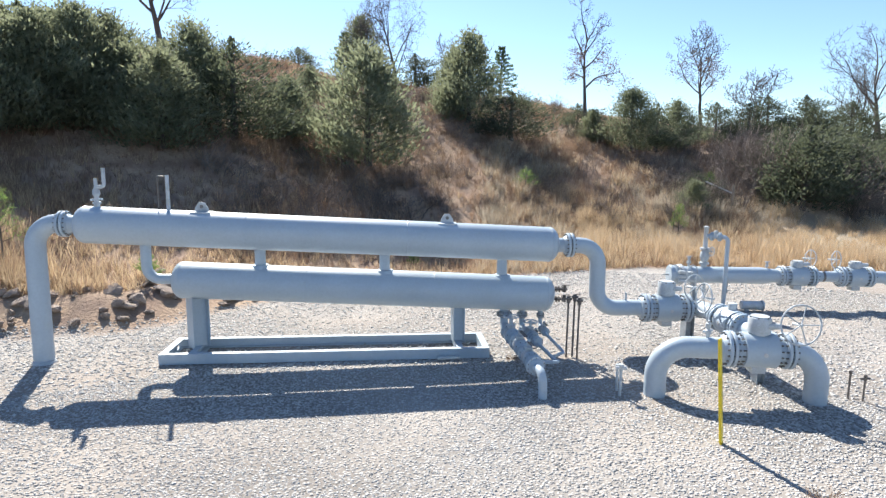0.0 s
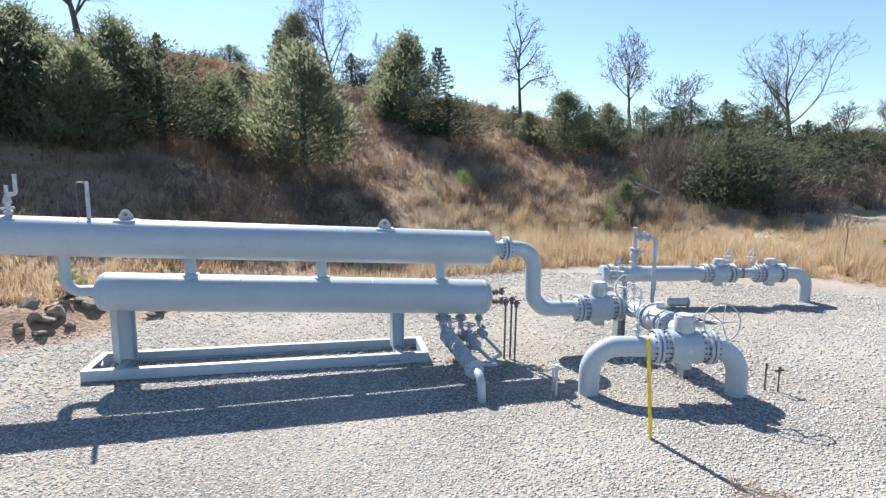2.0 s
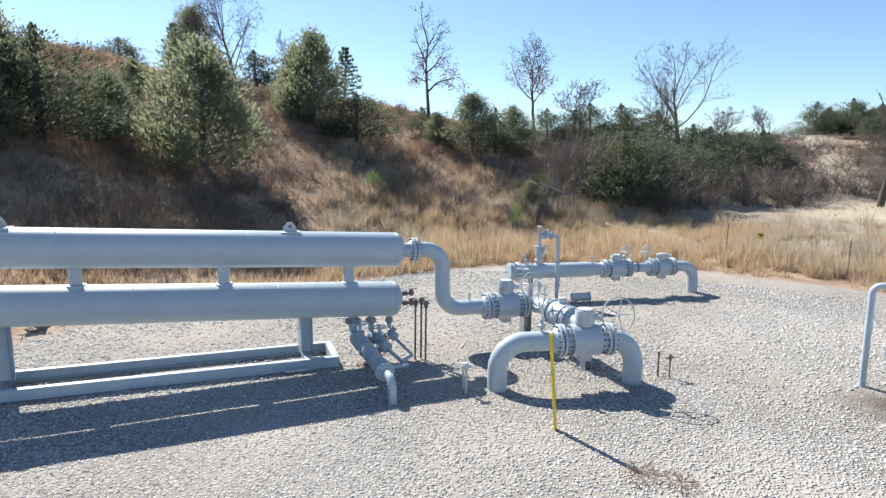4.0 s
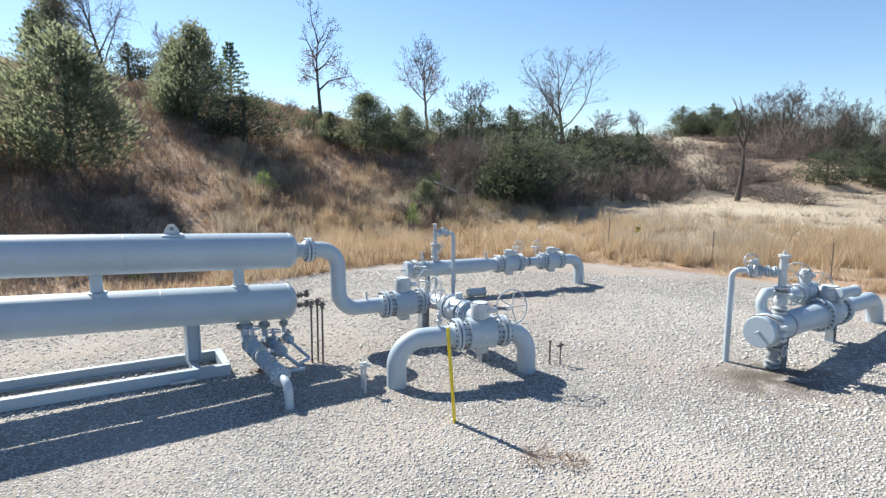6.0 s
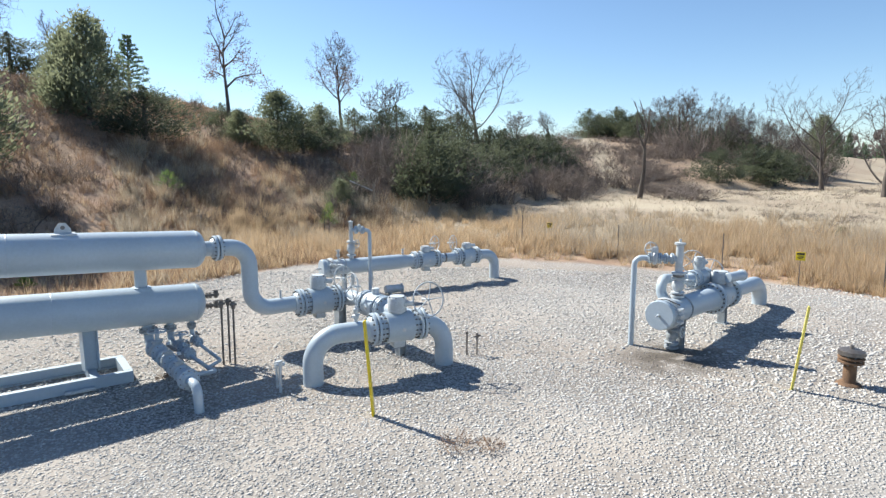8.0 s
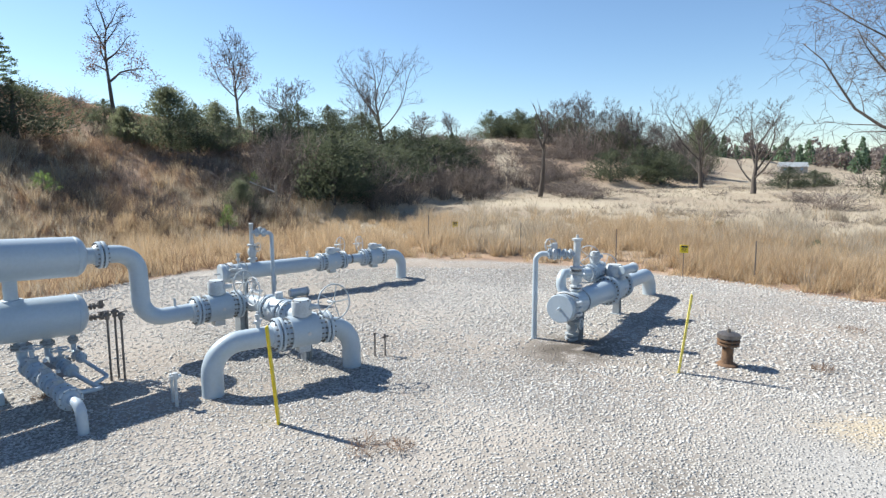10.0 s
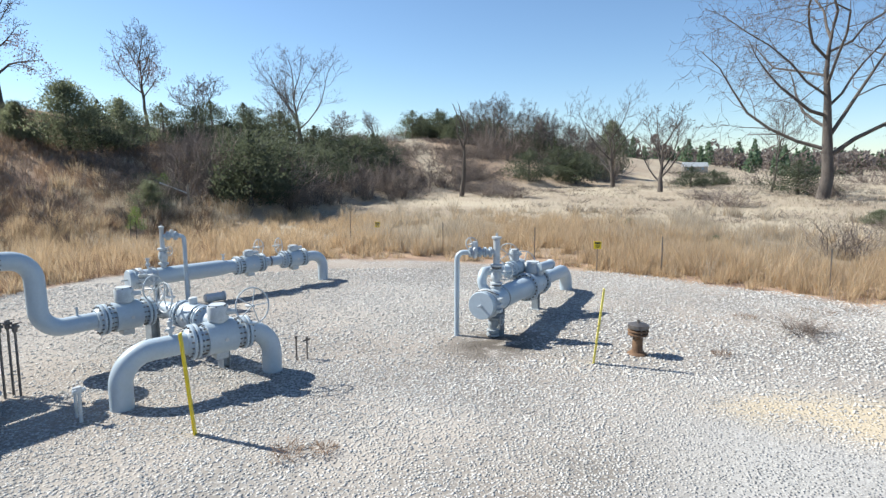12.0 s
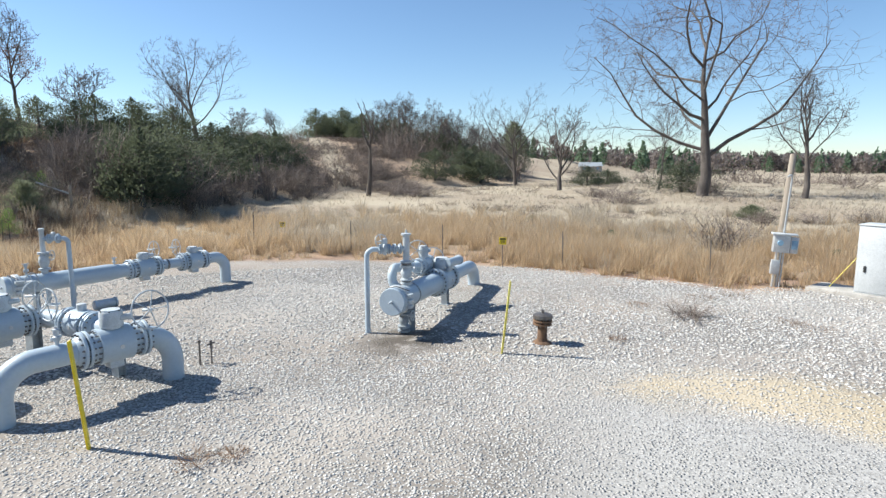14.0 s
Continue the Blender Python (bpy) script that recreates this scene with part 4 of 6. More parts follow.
    bm = B()
    pipe(bm, [(13.1, 6.32, 1.22), (14.9, 6.42, 1.10), (15.1, 6.2, 0.95)], 0.12, 0.15, 22)
    part("bypass_pipe", bm, PAINT, t)
    handwheel(t, (12.62, 6.05, 1.30), (-0.7, -0.8, 0.1), 0.20, 0.2, "kicker_wheel", 4)


build_near_trap()
ball_valve("ball_valve", axis_pose(Q0 + QD * 3.18, Q1), 0.215, 0.46, trap_valve_label("near pig trap"), (0.16, 0.30, 0.52), 0.30, (-0.9, -0.5, 0.1), True, "pipe valves", body=1.42, bolts=20)
ball_valve("ball_valve", axis_pose((13.75, 6.36, 1.19), (15, 6.43, 1.19)), 0.125, 0.30, "smaller grey flanged valve on the bypass line", (-0.28, 0.05, 0.40), 0.26, (-1, -0.35, 0.1), False, "pipe valves", bolts=12)


def build_actuator():
    t = thing("valve_actuator", Matrix(), "grey cylindrical actuator above the near trap's valve", "actuator")
    o = Q0 + QD * 3.05 + Vector((0, -0.22, 0.47))
    bm = B()
    rod(bm, o, o + Vector((0.62, -0.06, 0)), 0.115, 24, 0.015)
    part("cylinder", bm, PAINT, t)
    bm = B()
    rod(bm, o + Vector((0.60, -0.06, 0)), o + Vector((0.66, -0.063, 0)), 0.135, 24, 0.01)
    part("end_cap", bm, PAINT_WORN, t)
    bm = B()
    rod(bm, o + Vector((0.1, 0, -0.22)), o + Vector((0.1, 0, 0.02)), 0.08, 16)
    part("bracket", bm, PAINT_WORN, t)


build_actuator()


def build_rusty_vent():
    t = thing("rusty_vent", pose(12.08, 2.76, 0), "rust-brown capped casing vent standing in gravel", "vent")
    bm = B()
    lathe(bm, (0, 0, -0.05), (0, 0, 0.42), [(0, 0.20), (0.06, 0.20), (0.09, 0.17), (0.10, 0.12), (0.15, 0.105), (0.47, 0.10)], 24)
    part("pipe", bm, RUST, t)
    for z, r in ((0.40, 0.20), (0.47, 0.205)):
        bm = B()
        lathe(bm, (0, 0, z), (0, 0, z + 0.055), [(0, r * 0.9), (0.01, r), (0.04, r), (0.055, r * 0.85)], 28)
        part("flange", bm, RUST, t)
    bm = B()
    lathe(bm, (0, 0, 0.53), (0, 0, 0.72), [(0, 0.15), (0.02, 0.21), (0.09, 0.205), (0.12, 0.14), (0.125, 0.035), (0.19, 0.028)], 28)
    part("cap", bm, STEEL, t, "dull brown domed cap")
    for i in range(10):
        w = i * 2 * math.pi / 10
        shared("bolt", BOLT_MESH, Matrix.Translation((math.cos(w) * 0.17, math.sin(w) * 0.17, 0.465)) @ Matrix.Diagonal((0.03, 0.03, 0.17, 1)), t)


build_rusty_vent()

# ---- plants ----
def mesh_of(name, verts, faces, mat, smooth=False):
    me = bpy.data.meshes.new(name)
    v = np.asarray(verts, np.float32).reshape(-1, 3)
    f = np.asarray(faces, np.int32)
    k = f.shape[1]
    me.vertices.add(len(v))
    me.vertices.foreach_set("co", v.ravel())
    me.loops.add(f.size)
    me.loops.foreach_set("vertex_index", f.ravel())
    me.polygons.add(len(f))
    me.polygons.foreach_set("loop_start", np.arange(len(f), dtype=np.int32) * k)
    if smooth:
        me.polygons.foreach_set("use_smooth", np.ones(len(f), bool))
    me.materials.append(mat)
    me.update(calc_edges=True)
    return me


def sprays(rng, centre, way, length, width):
    """Slim lozenges from arrays of centres and directions: vertices and triangles."""
    n = len(centre)
    way = way / np.linalg.norm(way, axis=1, keepdims=True)
    side = np.cross(way, rng.normal(size=(n, 3)))
    side /= np.linalg.norm(side, axis=1, keepdims=True)
    l, w = length[:, None], width[:, None]
    v = np.stack([centre - way * l * 0.5, centre + side * w * 0.5 - way * l * 0.05, centre + way * l * 0.5, centre - side * w * 0.5 - way * l * 0.05], 1).reshape(-1, 3)
    i = np.arange(n)[:, None] * 4
    return v, np.concatenate([i + [0, 1, 2], i + [0, 2, 3]])


def tube(verts, quads, pts, radii, sides):
    first = len(verts)
    for i, p in enumerate(pts):
        d = pts[min(i + 1, len(pts) - 1)] - pts[max(i - 1, 0)]
        d = d / (np.linalg.norm(d) + 1e-9)
        a = np.cross(d, (0.31, 0.87, 0.38) if abs(d[1]) < 0.9 else (1, 0, 0))
        a /= np.linalg.norm(a)
        b = np.cross(d, a)
        for k in range(sides):
            w = 2 * math.pi * k / sides
            verts.append(p + radii[i] * (a * math.cos(w) + b * math.sin(w)))
    for i in range(len(pts) - 1):
        for k in range(sides):
            o, q = first + i * sides, (k + 1) % sides
            quads.append((o + k, o + q, o + sides + q, o + sides + k))


def grow(rng, out, start, way, length, radius, level, style):
    """One branch and all that it bears."""
    steps = (7, 6, 5, 4, 2)[level]
    pts, radii, p, d = [start], [radius], start, way / np.linalg.norm(way)
    for i in range(steps):
        d = d + rng.normal(size=3) * (style["wobble"] * (0.6 if level == 0 else 1.0)) + np.array((0, 0, style["lift"] * (0.0 if level == 0 else 1.0)))
        d /= np.linalg.norm(d)
        p = p + d * length / steps
        pts.append(p)
        radii.append(radius * (1 - (i + 1) / steps * (0.86 if level == 0 else 0.82)))
    tube(*out[0 if level < 2 else 1], pts, radii, (8, 6, 4, 3, 3)[level])
    if level >= style["levels"]:
        return
    count = style["count"][level]
    for c in range(count):
        k = style["first"] + (1 - style["first"]) * (c + rng.uniform(0.2, 0.8)) / count if level == 0 else 0.25 + 0.75 * (c + rng.uniform(0, 1)) / count
        s = k * steps
        i = min(int(s), steps - 1)
        q = pts[i] + (pts[i + 1] - pts[i]) * (s - i)
        dd = pts[i + 1] - pts[i]
        dd = dd / np.linalg.norm(dd)
        w = c * 2.4 + rng.uniform(-0.6, 0.6)
        a = np.cross(dd, (0.2, 0.3, 0.93) if abs(dd[2]) < 0.9 else (1, 0, 0))
        a /= np.linalg.norm(a)
        b = np.cross(dd, a)
        spread = math.radians(style["open"] * rng.uniform(0.7, 1.25) * (1 - 0.35 * k if level == 0 else 1))
        nd = dd * math.cos(spread) + (a * math.cos(w) + b * math.sin(w)) * math.sin(spread)
        ratio = style["ratio"][level] * rng.uniform(0.7, 1.15) * (1.15 - 0.45 * k)
        rad = radius * (1 - k * (0.40 if level == 0 else 0.62)) * style["thin"] * rng.uniform(0.75, 1.15)
        grow(rng, out, q, nd, length * ratio, max(rad, style["least"]), level + 1, style)


STYLES = {
    "oak": dict(wobble=0.23, lift=0.012, levels=4, count=(13, 9, 6, 4), first=0.20, open=60, ratio=(0.95, 0.50, 0.52, 0.55), thin=0.38, trunk=0.55),
    "round": dict(wobble=0.15, lift=0.08, levels=4, count=(10, 8, 6, 3), first=0.34, open=54, ratio=(0.72, 0.46, 0.50, 0.55), thin=0.45, trunk=0.60),
    "vase": dict(wobble=0.11, lift=0.10, levels=4, count=(8, 8, 5, 3), first=0.16, open=44, ratio=(1.15, 0.46, 0.50, 0.55), thin=0.42, trunk=0.45),
    "upright": dict(wobble=0.13, lift=0.09, levels=4, count=(8, 7, 5, 3), first=0.30, open=50, ratio=(0.75, 0.46, 0.46, 0.5), thin=0.46, trunk=0.55),
    "snag": dict(wobble=0.09, lift=0.10, levels=2, count=(4, 4, 2, 2), first=0.72, open=46, ratio=(0.72, 0.30, 0.4, 0.5), thin=0.58, trunk=0.62),
    "slim": dict(wobble=0.16, lift=0.07, levels=4, count=(8, 7, 5, 3), first=0.48, open=54, ratio=(0.50, 0.45, 0.5, 0.5), thin=0.48, trunk=0.72),
}


def bare_tree(name, seed, style, trunk_r, label, at, height, width, leaves=False, twig=0.016):
    """A leafless tree of that height and spread."""
    rng = np.random.default_rng(seed)
    wood, fine = ([], []), ([], [])
    grow(rng, (wood, fine), np.zeros(3), np.array((rng.normal() * 0.05, rng.normal() * 0.05, 1.0)), STYLES[style]["trunk"], trunk_r * 0.85 / height, 0, dict(STYLES[style], least=twig / height))
    allv = np.array(wood[0] + fine[0])
    top, half = allv[:, 2].max(), np.quantile(np.hypot(allv[:, 0], allv[:, 1]), 0.985)
    sxy, sz = width / 2 / half, height / top
    sxy = min(max(sxy, 0.55 * sz), 1.7 * sz)
    k = np.array((sxy, sxy, sz))
    t = thing(name, pose(at[0], at[1], float(land(*at)) - 0.12, 0, 0, rng.uniform(0, 360)), label, "tree", "bare trees")
    for key, (v, f), mat in (("trunk", wood, BARK), ("branch_work", fine, TWIG)):
        if len(f):
            ob = new(key, mesh_of(key, np.array(v) * k, f, mat, True))
            ob.parent = t
            if key == 'branch_work':
                ob['kind'] = 'stuff'
    if leaves:
        pts = np.array(fine[0])
        pts = pts[(pts[:, 2] < top * 0.62)] * k
        if len(pts):
            c = pts[rng.integers(0, len(pts), 1500)] + rng.normal(size=(1500, 3)) * 0.25
            v, f = sprays(rng, c, rng.normal(size=(1500, 3)), rng.uniform(0.08, 0.15, 1500), rng.uniform(0.04, 0.08, 1500))
            ob = new("dead_leaves", mesh_of("dead_leaves", v, f, OAKLEAF))
            ob.parent = t
    return t


def conifer_mesh(seed, kind):
    """Trunk and crown of a conifer one metre tall and one metre wide."""
    rng = np.random.default_rng(seed)
    n = {"cedar": 11500, "pine": 3600, "bushy": 7000}[kind]
    if kind == "pine":
        tiers = 13
        tier = rng.integers(0, tiers, n)
        z0 = 0.22 + 0.74 * tier / (tiers - 1)
        reach = np.where(tier < 3, 0.3 + 0.08 * tier, 0.5) * (1.03 - (z0 - 0.2) / 0.84) + 0.03
        arm = rng.integers(0, 6, n)
        w = arm * math.pi / 3 + tier * 1.1 + rng.normal(size=n) * 0.13
        rr = reach * np.sqrt(rng.uniform(0.03, 1, n)) * (0.75 + 0.25 * np.sin(arm * 3.1 + tier))
        c = np.stack([np.cos(w) * rr, np.sin(w) * rr, z0 + rr * 0.10 + rng.normal(size=n) * 0.010], 1)
        way = np.stack([np.cos(w), np.sin(w), 0.7 + rng.normal(size=n) * 0.5], 1) + rng.normal(size=(n, 3)) * 0.5
        v, f = sprays(rng, c, way, rng.uniform(0.03, 0.06, n), rng.uniform(0.012, 0.022, n))
    else:
        # boughs that end in feathery plumes, so that the outline breaks up
        m = 230 if kind == "cedar" else 120
        z = rng.uniform(0.0, 1, m) ** 1.35
        if kind == "cedar":
            shape = np.minimum(1.0, 0.66 + 1.9 * z) * (1.0 - z) ** 0.64 * 1.15
        else:
            shape = np.sqrt(np.clip(1 - (z * 1.35 - 0.35) ** 2, 0.03, 1))
        w = rng.uniform(0, 2 * math.pi, m)
        side = 0.85 + 0.20 * np.sin(w * 2 + seed) + 0.14 * np.sin(w * 5 + z * 9 + seed)
        r = 0.52 * shape * side * rng.uniform(0.72, 1.12, m)
        z = z * (0.84 if kind == "cedar" else 0.70 + 0.16 * np.sin(w * 3 + seed))
        pick = rng.integers(0, m, n)
        k = rng.uniform(0.12, 1.0, n) ** 0.55
        lift = 0.16 * k ** 1.6 * (0.5 + 0.5 * np.sin(pick * 1.7) ** 2)
        size = 0.050 * (1.05 - 0.55 * k) + 0.012
        c = np.stack([np.cos(w[pick]) * r[pick] * k, np.sin(w[pick]) * r[pick] * k, z[pick] + 0.02 + lift], 1) + rng.normal(size=(n, 3)) * size[:, None]
        c[:, 2] = np.abs(c[:, 2]) + 0.01
        way = np.stack([np.cos(w[pick]) * 0.8, np.sin(w[pick]) * 0.8, 0.45 + 0.8 * k], 1) + rng.normal(size=(n, 3)) * 0.45
        v, f = sprays(rng, c, way, rng.uniform(0.022, 0.056, n), rng.uniform(0.008, 0.016, n))
        tip = rng.uniform(0, 1, 260)
        tc = np.stack([rng.normal(size=260) * 0.055 * (1.05 - tip), rng.normal(size=260) * 0.055 * (1.05 - tip), 0.78 + tip * 0.22], 1)
        v2, f2 = sprays(rng, tc, np.stack([rng.normal(size=260) * 0.4, rng.normal(size=260) * 0.4, np.ones(260)], 1), np.full(260, 0.04), np.full(260, 0.012))
        v, f = np.concatenate([v, v2]), np.concatenate([f, f2 + len(v)])
    crown = mesh_of("crown", v, f, {"pine": PINE, "bushy": CEDAR_CLEAR}.get(kind, CEDAR_HAZY))
    wood = ([], [])
    tube(*wood, [np.array((0, 0, -0.05)), np.array((0.01, 0, 0.3)), np.array((0, 0.01, 0.95))], [0.028, 0.02, 0.004], 7)
    for i in range(26):
        z, w = 0.10 + 0.75 * i / 26, i * 2.4
        tip = 0.40 * (1.0 - z)
        tube(*wood, [np.array((0, 0, z)), np.array((math.cos(w) * tip, math.sin(w) * tip, z + 0.08))], [0.007, 0.002], 4)
    return crown, mesh_of("trunk", wood[0], wood[1], BARK, True)


CONIFERS = {("cedar", s): conifer_mesh(s, "cedar") for s in range(5)} | {("pine", s): conifer_mesh(20 + s, "pine") for s in range(2)} | {("bushy", s): conifer_mesh(30 + s, "bushy") for s in range(2)}


def conifer(i, x, y, h, w, kind, label, group, name="cedar_tree"):
    pool = 5 if kind == "cedar" else 2
    crown, trunk = CONIFERS[(kind, (i * 7 + 3) % pool)]
    t = thing(name, pose(x, y, float(land(x, y)) - 0.05, 0, 0, (i * 137.5) % 360) @ Matrix.Diagonal((w * 1.85, w * 1.85, h * 1.06, 1)), label, "tree", group)
    for key, me in (("trunk", trunk), ("crown", crown)):
        new(key, me).parent = t


CEDARS = [(-13.9, 26.0, 4.3, 3.0), (-13.0, 26.8, 4.5, 3.1), (-11.7, 27.9, 4.9, 3.2), (-10.0, 28.0, 3.6, 2.8), (-8.2, 27.0, 3.8, 2.8), (-7.9, 31.0, 4.5, 3.4), (-5.9, 30.2, 4.5, 3.9), (-3.6, 33.1, 3.0, 2.2),
          (-5.0, 53.8, 2.1, 2.8), (-3.0, 39.6, 2.3, 1.5), (0.5, 31.7, 5.8, 4.5), (-14.6, 24.8, 4.3, 3.0), (-15.4, 23.7, 4.4, 3.1), (-13.3, 29.1, 4.2, 3.1), (-11.2, 29.7, 4.3, 3.2), (-14.8, 28.4, 4.0, 2.7),
          (-4.7, 34.2, 2.0, 1.9)]
CEDARS_BEHIND = [(-15.5, 31, 3.6, 3.2), (-13.8, 32, 3.4, 3.2), (-12, 33, 3.2, 3.2), (-16.5, 28.5, 4.0, 3.2), (-10, 34, 2.9, 3.0), (-18.5, 30, 4.2, 3.4)]
CEDARS_RIDGE = [(5.3, 55.8, 3.6, 4.0), (7.8, 42.0, 5.8, 3.7), (10.2, 39.2, 3.0, 4.1), (0.4, 58.0, 6.7, 3.6), (6.8, 43.0, 4.5, 2.5), (19.3, 40.4, 4.1, 3.1), (21.5, 40.9, 3.3, 2.7), (24.0, 42.7, 3.4, 2.6),
                (28.6, 44.9, 3.2, 2.8), (19.3, 31.6, 1.7, 1.6), (16.7, 41.2, 2.2, 1.4), (16.6, 44.0, 1.8, 1.8), (26.0, 31.4, 4.6, 3.7), (31.3, 36.0, 4.1, 3.5), (30.6, 39.3, 3.0, 2.9), (42.0, 56.0, 1.1, 2.9)]
PINES = [(13.3, 55.4, 5.1, 2.5), (11.2, 55.9, 6.0, 2.2), (-1.1, 58.0, 5.3, 2.2)]
CEDARS_FIELD = [(36.5, 49.5, 3.4, 3.4), (39.0, 47.0, 3.2, 3.2), (41.5, 51.0, 3.6, 3.6), (45.0, 49.5, 3.5, 3.4), (48.5, 48.0, 3.6, 3.6), (52.0, 49.0, 3.8, 3.8), (55.0, 47.5, 3.7, 3.6), (59.0, 48.0, 3.6, 3.4), (33.0, 47.0, 3.0, 3.0), (29.5, 34.5, 4.4, 4.4), (38.5, 38.5, 3.6, 4.0),
                (98.0, 70.0, 5.4, 4.6), (101.0, 66.0, 5.6, 4.8), (99.5, 60.5, 5.0, 4.8), (101.5, 56.5, 4.6, 4.6), (103.0, 53.0, 4.8, 4.4), (101.0, 47.5, 4.2, 4.6), (100.0, 43.5, 4.6, 4.6), (98.5, 40.0, 4.8, 4.4), (97.0, 36.5, 4.2, 4.6), (94.5, 33.0, 4.0, 4.0), (106.0, 46.0, 6.4, 4.2), (109.0, 33.0, 9.0, 4.6),
                (27.0, 32.8, 3.9, 4.0), (33.9, 36.3, 3.6, 3.9), (42.5, 40.5, 3.9, 4.2), (50.4, 43.7, 4.2, 4.9), (57.1, 46.6, 4.3, 4.1), (102.7, 71.3, 5.1, 5.9), (104.9, 68.0, 4.7, 5.9), (104.2, 63.5, 4.4, 5.8),
                (107.1, 73.7, 5.6, 4.4), (76.6, 34.6, 4.4, 4.0), (86.5, 31.4, 4.7, 4.9), (85.6, 33.9, 4.7, 4.4), (84.8, 14.7, 2.7, 3.2), (91.2, 12.9, 2.2, 3.4), (73.6, 2.1, 3.5, 4.6), (17.9, 29.6, 1.7, 1.2),
                (114.6, 61.4, 4.4, 5.0), (43.2, -3.2, 0.9, 1.3), (35.3, 9.3, 0.5, 0.6), (29.8, 3.8, 0.5, 0.5), (25.9, -4.9, 0.6, 0.5)]
n_tree = 0
for rows, label, group in ((CEDARS, "dark green red cedar growing on the bank", "cedars on the bank"), (CEDARS_BEHIND, "dense dark green cedar behind others on the bank", "cedars on the bank"),
                           (CEDARS_RIDGE, "dusky green cedar near the crest of the bank", "cedars on the crest"), (CEDARS_FIELD, "dull green cedar among brown brush", "cedars by the field")):
    for x, y, h, w in rows:
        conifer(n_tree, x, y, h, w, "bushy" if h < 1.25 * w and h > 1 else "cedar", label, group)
        n_tree += 1
for x, y, h, w in PINES:
    conifer(n_tree, x, y, h, w, "pine", "tall open-branched pine on the crest", "pines", "pine_tree")
    n_tree += 1

# seed, style, trunk radius, x, y, height, spread
OAKS = [(1, 'round', 0.32, -16.0, 53.7, 13.5, 12.0), (2, 'oak', 0.30, 3.8, 55.9, 11.9, 9.6), (3, 'slim', 0.24, 17.1, 42.2, 10.2, 6.0), (4, 'round', 0.20, 31.2, 51.2, 9.4, 7.0), (5, 'vase', 0.15, 47.6, 51.3, 7.9, 6.0), (6, 'vase', 0.28, 52.2, 53.8, 12.4, 11.6), (7, 'vase', 0.13, 52.6, 57.5, 6.0, 5.5), (8, 'snag', 0.36, 54.4, 32.3, 10.2, 6.4)]
OAKS_FIELD = [(9, 'slim', 0.28, 102.7, 51.8, 11.0, 6.5), (10, 'vase', 0.33, 84.4, 25.1, 15.0, 14.5), (11, 'vase', 0.24, 70.1, 15.4, 10.4, 9.4), (12, 'oak', 0.58, 65.6, -0.2, 25.5, 29.0), (13, 'round', 0.34, 65.7, -9.2, 13.2, 13.0), (14, 'round', 0.22, 75.7, 4.7, 11.4, 8.5), (15, 'vase', 0.10, 37.2, 52.0, 6.2, 6.3), (16, 'vase', 0.15, 63.1, 56.9, 5.4, 5.4),
              (17, 'upright', 0.2, 9.3, 59.3, 7.4, 4.5), (18, 'vase', 0.2, 74, 60, 6.0, 5.0)]
WOOD_EDGE = [(61.0, 118, 9.0), (62.3, 112, 9.5), (63.6, 116, 10.5), (64.4, 106, 9.0), (65.3, 114, 10.5), (66.0, 108, 8.5), (66.9, 112, 9.5), (67.7, 104, 8.0), (68.4, 110, 9.0), (69.3, 106, 8.0), (70.2, 112, 8.5), (71.2, 108, 7.5), (72.3, 114, 8.0), (59.8, 112, 7.0)]
for seed, style, r, x, y, h, w in OAKS:
    bare_tree("bare_tree", seed, style, r, "dead grey snag with broken limbs in dry grass" if style == "snag" else "leafless grey hardwood standing on the bank", (x, y), h, w, seed in (3, 4))
for seed, style, r, x, y, h, w in OAKS_FIELD:
    bare_tree("bare_tree", seed, style, r, "great leafless oak with wide crooked limbs" if seed == 12 else "leafless grey hardwood at the field's edge", (x, y), h, w)
for i, (az, d, h) in enumerate(WOOD_EDGE):
    bare_tree("bare_tree", 70 + i, ("round", "upright")[i % 2], 0.16, "grey leafless tree in the wood edge on the far rise", (d * math.sin(radians(az)), d * math.cos(radians(az))), h, 7.5, twig=0.02)


def shrub_mesh(seed, stems=70, levels=2):
    """Bare crooked stems, one metre tall and wide."""
    rng = np.random.default_rng(seed)
    v, q = [], []
    for s in range(stems):
        w, out = rng.uniform(0, 6.283), rng.uniform(0, 0.16)
        p = np.array((math.cos(w) * out * 2, math.sin(w) * out * 2, -0.04))
        d = np.array((math.cos(w) * out * 2.2, math.sin(w) * out * 2.2, 1.0)) + rng.normal(size=3) * 0.18
        h = rng.uniform(0.45, 1.0)
        pts = [p]
        for i in range(4):
            d = d + rng.normal(size=3) * 0.22
            p = p + d / np.linalg.norm(d) * h / 4
            pts.append(p)
        tube(v, q, pts, [0.008, 0.007, 0.005, 0.004, 0.002], 3)
        for k in range(9):
            i = rng.integers(1, 5)
            a = pts[i - 1] + (pts[i] - pts[i - 1]) * rng.uniform()
            e = d + rng.normal(size=3) * 0.8
            e /= np.linalg.norm(e)
            m = a + e * rng.uniform(0.08, 0.16)
            tube(v, q, [a, m, m + (e + rng.normal(size=3) * 0.5) * 0.09], [0.004, 0.003, 0.0015], 3)
    return mesh_of("stems", v, q, BRUSH, True)


